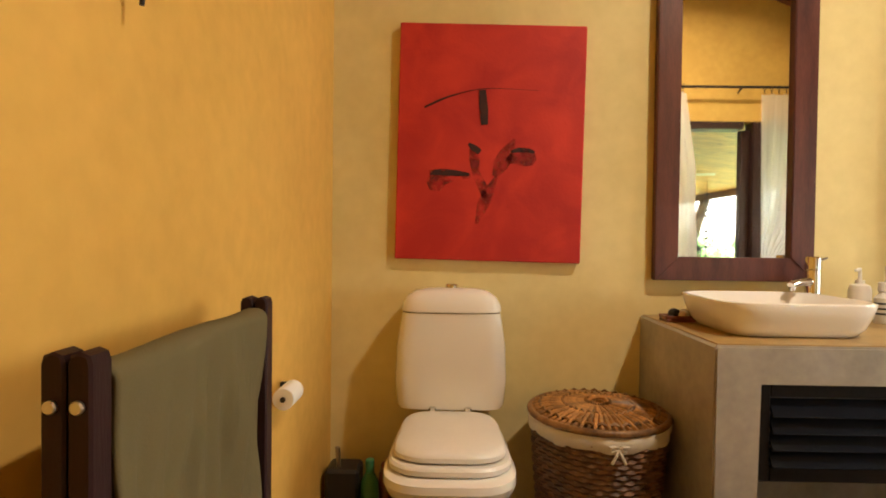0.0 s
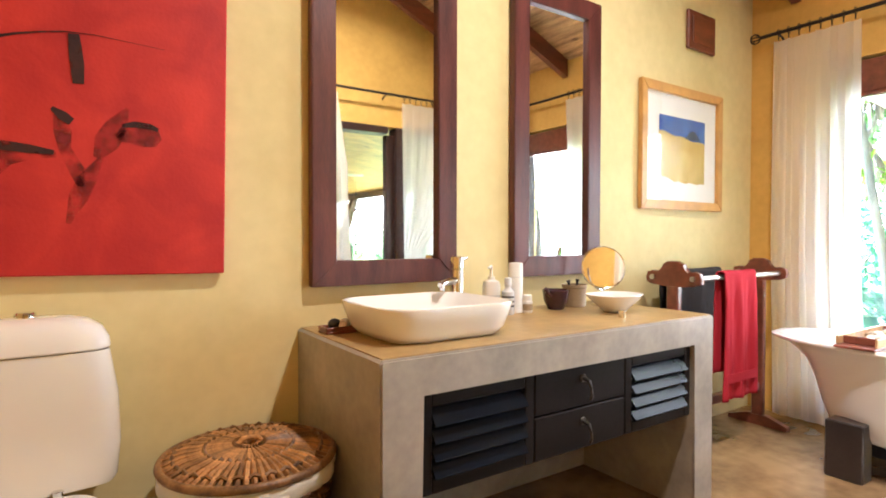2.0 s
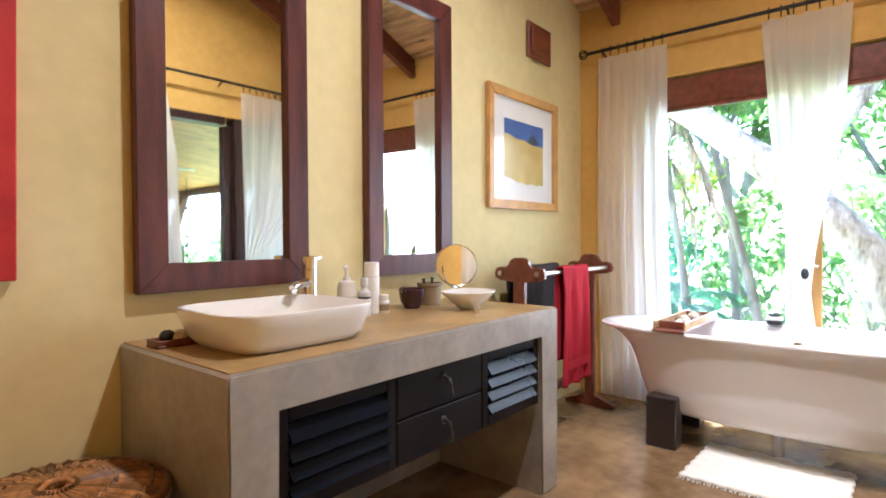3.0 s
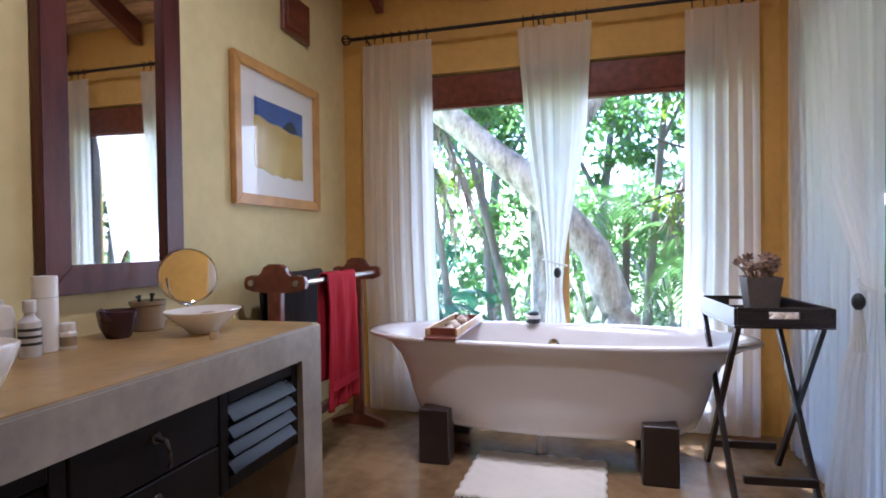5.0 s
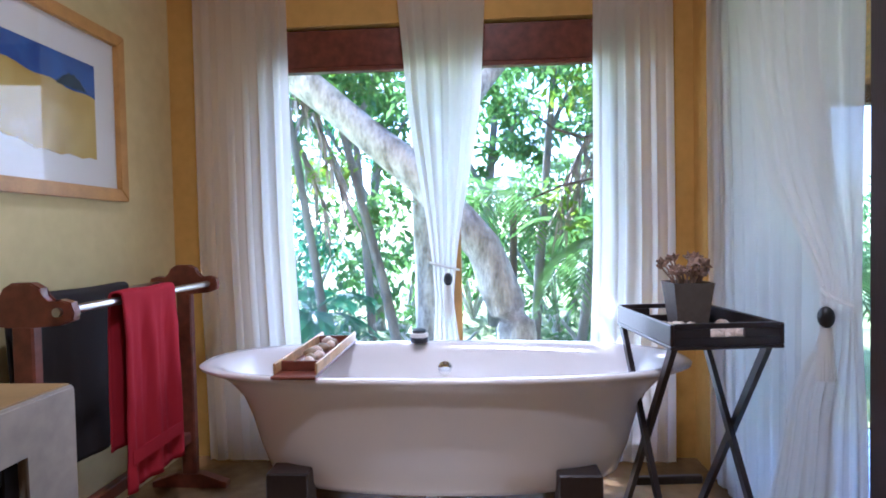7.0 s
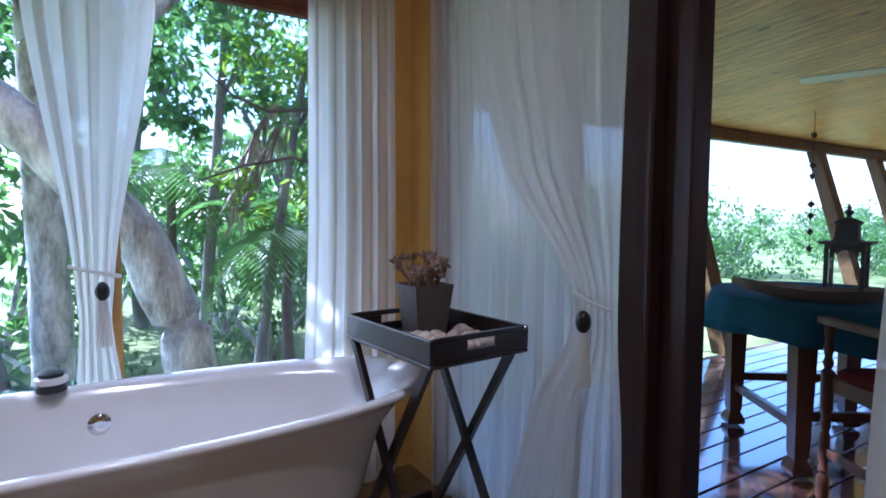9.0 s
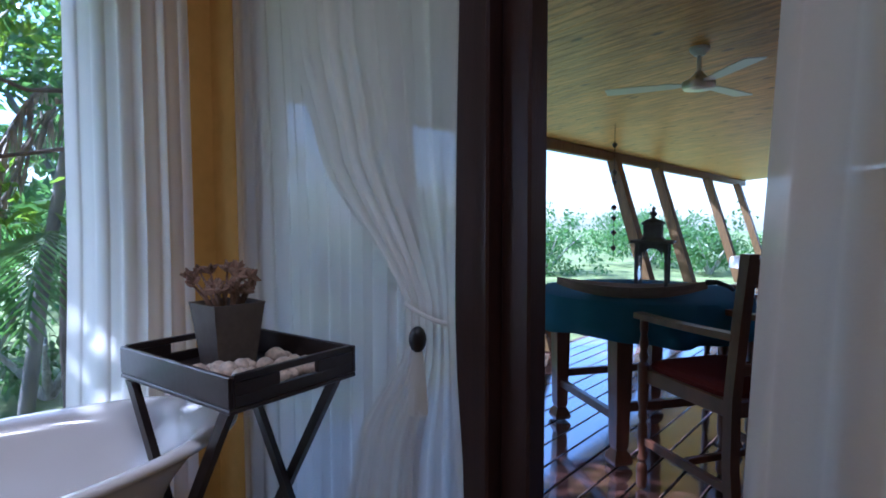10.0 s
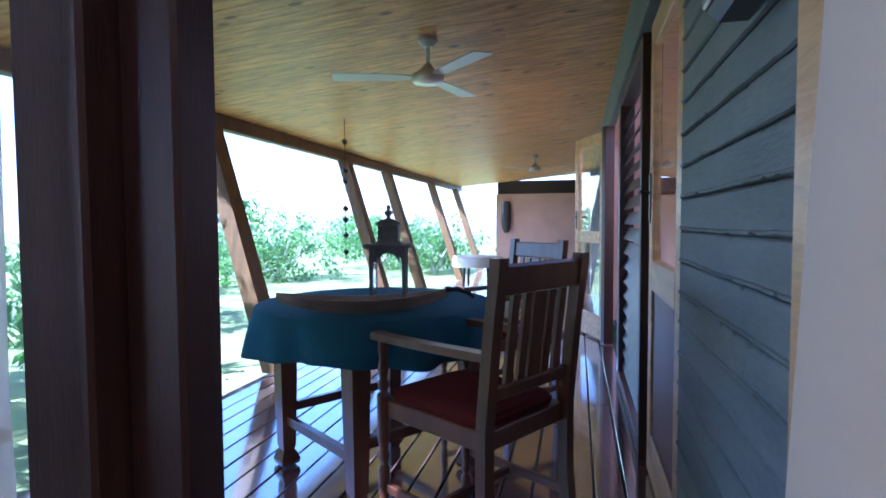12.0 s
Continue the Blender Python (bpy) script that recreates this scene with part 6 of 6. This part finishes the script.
def palm(at, h, n, length, seed, label, leaf=LEAF_BLUE, droop=0.9):
    """A palm: ringed stem and arching fronds of narrow leaflets."""
    t = thing("palm", at, label, "palm", "garden palms")
    rnd = random.Random(seed)
    part("stem", tube([(0, 0, 0), (0.03, 0.02, h * 0.5), (0.02, 0.0, h)], [0.07, 0.055, 0.045], 10), DARK_BARK, t, smooth=60)
    for k in range(n):
        a = 2 * math.pi * (k + rnd.uniform(-0.3, 0.3)) / n
        out = Vector((math.cos(a), math.sin(a), 0))
        side = Vector((-math.sin(a), math.cos(a), 0))
        rise = rnd.uniform(0.3, 1.1)
        l = length * rnd.uniform(0.7, 1.1)
        bm = bmesh.new()
        m = 26
        prev = None
        for i in range(m + 1):
            f = i / m
            p = Vector((0, 0, h)) + out * l * f * (1 - 0.15 * f) + Vector((0, 0, l * (rise * f - droop * f * f)))
            if prev is not None:
                d = (p - prev).normalized()
                w = l * 0.30 * math.sin(math.pi * min(1, 0.12 + 0.86 * f))
                for s in (-1, 1):
                    tip = p + side * s * w * 0.8 + d * w * 0.7 - Vector((0, 0, w * 0.35))
                    b0, b1 = p - d * 0.012, p + d * 0.014
                    bm.faces.new([bm.verts.new(q) for q in (b0, (b0 + tip) / 2 + Vector((0, 0, 0.02)), tip, b1)])
                vs = [bm.verts.new(q) for q in (prev - side * 0.008, prev + side * 0.008, p + side * 0.006, p - side * 0.006)]
                bm.faces.new(vs)
            prev = p
        part("frond", bm, leaf, t, smooth=False)
    return t


palm((9.4, 0.5, G), 1.6, 12, 1.4, 1, "green palm with arching fronds behind the window", LEAF)
palm((8.9, 3.6, G), 0.9, 12, 1.1, 2, "low blue-green palm near the window")


def strap_plant(at, n, length, wide, seed, label):
    """A rosette of broad arching blades on a short cane."""
    t = thing("strap_plant", at, label, "plant", "garden strap plants")
    rnd = random.Random(seed)
    part("stem", tube([(0, 0, 0), (0.01, 0.02, 0.5)], [0.035, 0.028], 8), DARK_BARK, t, smooth=60)
    for k in range(n):
        a = k * 2.4 + rnd.uniform(-0.3, 0.3)
        out, side = Vector((math.cos(a), math.sin(a), 0)), Vector((-math.sin(a), math.cos(a), 0))
        l, rise = length * rnd.uniform(0.7, 1.1), rnd.uniform(0.5, 1.5)
        z0 = 0.25 + 0.27 * k / n
        rows = []
        for i in range(11):
            f = i / 10
            p = out * l * f * (1 - 0.2 * f) + Vector((0, 0, z0 + l * (rise * f - (0.5 + rise * 0.55) * f * f)))
            w = wide * (0.35 + 1.3 * f) * (1 - f) ** 0.6 + 0.001
            rows.append([p - side * w + Vector((0, 0, w * 0.35)), p, p + side * w + Vector((0, 0, w * 0.35))])
        part("blade", loft(rows, closed=False), LEAF_BLUE, t, smooth=60)
    return t


strap_plant((8.25, 2.85, G + 0.0), 26, 0.85, 0.050, 3, "broad-bladed blue-green strap plant below the window")
strap_plant((8.45, 2.30, G), 22, 0.75, 0.045, 4, "low blue-green strap plant under the leaning tree")
strap_plant((8.75, 3.45, G), 24, 0.95, 0.055, 8, "tall blue-green strap plant beside the slender trunks")


def dead_frond(at, length, az, seed, label):
    """A dry grey palm frond that hangs down with its limp leaflets."""
    t = thing("dead_frond", at, label, "palm frond", "dry palm fronds")
    rnd = random.Random(seed)
    out = Vector((math.cos(az), math.sin(az), 0))
    pts = [Vector((0, 0, 0)) + out * length * 0.5 * f - Vector((0, 0, length * (0.15 * f + 0.8 * f * f))) for f in [i / 12 for i in range(13)]]
    part("rib", tube(pts, [0.016 - 0.001 * i for i in range(13)], 6), DRY_FROND, t)
    bm = bmesh.new()
    for i in range(2, 13):
        for q in range(6):
            b = pts[i - 1].lerp(pts[i], q / 6)
            d = Vector((rnd.uniform(-0.35, 0.35), rnd.uniform(-0.35, 0.35), -1.0)) + out * 0.3
            tip = b + d.normalized() * length * rnd.uniform(0.25, 0.5)
            w = Vector((rnd.uniform(-1, 1), rnd.uniform(-1, 1), 0)).normalized() * 0.011
            bm.faces.new([bm.verts.new(v) for v in (b - w, b + w, (b + tip) / 2 + w * 1.2, tip, (b + tip) / 2 - w * 1.2)])
    part("leaflets", bm, DRY_FROND, t, "limp dry leaflets", False)
    return t


dead_frond((8.7, 3.75, 2.75), 1.3, -1.9, 1, "dry grey palm frond hanging beside the leaning tree")
dead_frond((9.0, 4.05, 2.5), 1.2, -1.2, 2, "dry grey palm frond hanging beside the leaning tree")
dead_frond((9.3, 0.35, 2.35), 1.2, 1.3, 3, "dry grey palm frond behind the bare branches")
dead_frond((9.5, 0.55, 2.3), 1.0, 1.9, 4, "dry grey palm frond behind the bare branches")
palm((10.4, 4.6, G), 2.6, 12, 1.6, 5, "tall palm behind the slender trees", LEAF)
palm((10.8, 1.4, G), 2.2, 12, 1.7, 6, "tall green palm in the garden shade", LEAF)
palm((9.9, -1.6, G), 1.3, 12, 1.5, 7, "green palm beside the veranda", LEAF)


def bush(at, rad, count, size, seed, label, leaf=LEAF, stems=5):
    t = thing("bush", at, label, "bush", "garden bushes")
    rnd = random.Random(seed)
    for k in range(stems):
        a = 2 * math.pi * k / stems + rnd.uniform(-0.4, 0.4)
        part("stem", tube([(0, 0, 0), (0.3 * rad[0] * math.cos(a), 0.3 * rad[1] * math.sin(a), rad[2] * 0.7), (0.6 * rad[0] * math.cos(a), 0.6 * rad[1] * math.sin(a), rad[2] * 1.3)], [0.05, 0.035, 0.015], 7), BARK, t, smooth=60)
    leaves("foliage", [((0, 0, rad[2] * 0.95), rad, count)], size, leaf, t, seed)


rnd = random.Random(77)
# thicket behind the bath window
for k, (x, y, r, h, n) in enumerate(((11.5, -1.8, 1.3, 1.9, 2600), (12.4, 0.6, 1.5, 2.4, 3000), (12.8, 3.2, 1.6, 2.3, 2800), (12.0, 5.6, 1.5, 2.1, 2400), (14.5, 2.0, 2.0, 3.4, 3200), (14.8, -1.5, 2.0, 3.2, 3200), (14.5, 5.5, 2.0, 3.0, 2600), (10.6, 0.4, 0.8, 0.9, 1000), (10.2, 2.4, 0.8, 0.7, 900), (10.8, 3.7, 0.8, 0.8, 900))):
    bush((x, y, G), (r, r, h * 0.55), int(n * (0.45 if y > 2 else 0.55)), 0.19 if x > 11 else 0.12, 100 + k, "leafy green bush in the garden thicket", LEAF if k % 3 else LEAF_BLUE)
# taller trees that close the view behind the thicket
for k, (x, y, h) in enumerate(((13.2, -0.6, 3.6), (13.6, 1.6, 4.0), (13.3, 3.7, 3.8), (13.8, 6.0, 4.2))):
    tree((x, y, G), [(0, 0, 0), (0.05, 0.12, h * 0.5), (0.1, -0.1, h)], [0.12, 0.10, 0.06], [([(0.06, 0.1, h * 0.6), (-0.3, 0.8, h * 0.95)], [0.06, 0.03]), ([(0.06, 0.1, h * 0.7), (-0.2, -0.7, h * 1.05)], [0.05, 0.03])],
         [((0.1, 0.4, h * 1.12), (1.0, 1.3, 0.8), 1200), ((-0.1, -0.5, h * 0.85), (0.9, 1.1, 0.7), 800)], 0.20, "leafy tree in the garden behind the thicket", YOUNG_BARK, seed=60 + k)
# bushes along the lawn beside the veranda
for k, (x, y, r, h, n) in enumerate(((12.5, -6.5, 1.6, 1.5, 2600), (15.0, -10.5, 2.2, 1.9, 3200), (13.5, -14.0, 2.0, 1.9, 2600), (16.5, -5.5, 2.2, 2.0, 3000), (12.0, -19.0, 2.4, 2.0, 2800), (9.2, -17.0, 1.6, 1.8, 2200), (18.0, -15.5, 2.6, 2.4, 3000), (9.6, -3.6, 0.6, 1.2, 1100), (17.0, -1.5, 2.2, 2.4, 3000), (14.5, -24.0, 3.0, 2.4, 3000))):
    bush((x, y, G), (r, r, h * 0.52), int(n * 1.2), 0.17, 200 + k, "rounded sunlit bush beside the lawn")
tree((10.6, -6.2, G), [(0, 0, 0), (0.05, 0.05, 0.6), (0.1, 0.1, 0.95)], [0.14, 0.12, 0.10],
     [([(0.1, 0.1, 0.9), (0.5, 0.7, 1.5), (0.8, 1.2, 2.1)], [0.09, 0.06, 0.03]), ([(0.1, 0.1, 0.9), (-0.1, -0.6, 1.6), (-0.1, -1.2, 2.1)], [0.08, 0.05, 0.03]), ([(0.1, 0.1, 0.9), (0.6, -0.1, 1.8)], [0.07, 0.03])],
     [((0.6, 0.9, 2.1), (0.8, 0.8, 0.3), 420), ((0.0, -1.0, 2.1), (0.8, 0.9, 0.3), 380)], 0.12, "small pale forked tree standing on the lawn", BARK, seed=41)
# its spreading crown is added above the eave's sightline to shade the first posts
tree((9.5, -0.7, G), [(0, 0, 0), (0.05, -0.1, 1.8), (0.2, -0.6, 3.6), (0.3, -1.4, 4.8)], [0.14, 0.12, 0.09, 0.06], [([(0.1, -0.3, 2.6), (0.6, 0.4, 3.8)], [0.06, 0.03]), ([(0.2, -0.7, 3.8), (0.2, -2.6, 5.0)], [0.06, 0.03]), ([(0.25, -1.0, 4.2), (0.1, -3.6, 5.4)], [0.05, 0.02])],
     [((0.3, -1.2, 5.3), (0.8, 1.1, 0.6), 1700), ((0.3, -2.8, 5.3), (0.8, 1.2, 0.6), 1900), ((0.3, -4.2, 5.4), (0.8, 1.0, 0.6), 1700), ((0.2, -0.2, 2.4), (0.5, 0.6, 0.5), 500)], 0.15, "leafy tree by the veranda corner, unseen crown added to shade posts", DARK_BARK, seed=52)

# ---- veranda: deck boards and wall planks, piece by piece ----
deck = thing("deck", (0, 0, 0), "oiled dark hardwood veranda deck boards", "deck")
tagged(deck, kind="structure")
rnd = random.Random(9)
BW = 0.136
n_boards = int((6.86 - 4.02) / BW)
lengths = {}
for i in range(n_boards):
    x = 4.025 + i * BW
    y = 0.62
    while y > -13.1:
        l = rnd.choice((3.0, 3.6, 4.2, 4.8))
        if y - l < -13.1 or y - l + 13.1 < 1.0:
            l = y + 13.15
        key = round(l, 3)
        if key not in lengths:
            ob = part("deck_board", a_box(0, -l + 0.003, -0.028, BW - 0.010, 0.0, 0.0, bevel=0.003), DECK, deck)
            lengths[key] = ob.data
        else:
            ob = new("deck_board", lengths[key])
            ob.parent = deck
        ob.location = (x, y, rnd.uniform(-0.0012, 0.0012) - 0.012)
        y -= l

cladding = thing("plank_cladding", (HOUSE_X - 0.03, 0, 0), "grey painted rough waney planks on house wall", "cladding")
tagged(cladding, kind="structure")


def plank(y0, y1, z, h, seed):
    """A rough-sawn board with a chipped, wavering lower lip just proud of the next one down."""
    n = max(4, int((y1 - y0) / 0.018))
    rings = []
    for i in range(n + 1):
        y = y0 + (y1 - y0) * i / n
        wob = 0.0045 * noise.noise((y * 3.1, seed * 1.7, 0)) + 0.002 * noise.noise((y * 14, seed * 1.7, 5))
        chip = max(0.0, noise.noise((y * 22, seed * 2.3, 9)) - 0.32) * 0.022
        top = 0.003 * noise.noise((y * 4.0, seed + 0.5, 2)) + max(0.0, noise.noise((y * 31, seed * 1.3, 4)) - 0.38) * -0.03
        face = 0.0015 * noise.noise((y * 2.0, seed, 7))
        rings.append([(0.004, y, z + 0.001), (0.020 + face, y, z + wob + chip), (0.027 + face, y, z + 0.003 + wob + chip), (0.027 + face, y, z + 0.009 + wob), (0.0225 + face, y, z + 0.012 + wob),
                      (0.021 + face, y, z + h - 0.004 + top), (0.018 + face, y, z + h + top), (0.004, y, z + h)])
    return loft(rings)


k = 0
for y0, y1 in ((-0.615, 0.55), (-3.49, -3.01), (-13.0, -5.61)):
    # shade in the joints is put in as a dark sheet behind the planks
    part("backing", a_box(0.0005, y0, 0.0, 0.0038, y1, 2.135), DARK_BARK, cladding, "dark sheet added behind the planks to darken their joints")
    z = 0.042
    while z < 2.10:
        h = min(0.102 + rnd.uniform(-0.002, 0.002), 2.135 - z)
        part("plank", plank(y0, y1, z, h - 0.005, 300 + k), PLANK_GREY, cladding, smooth=25)
        z += h
        k += 1
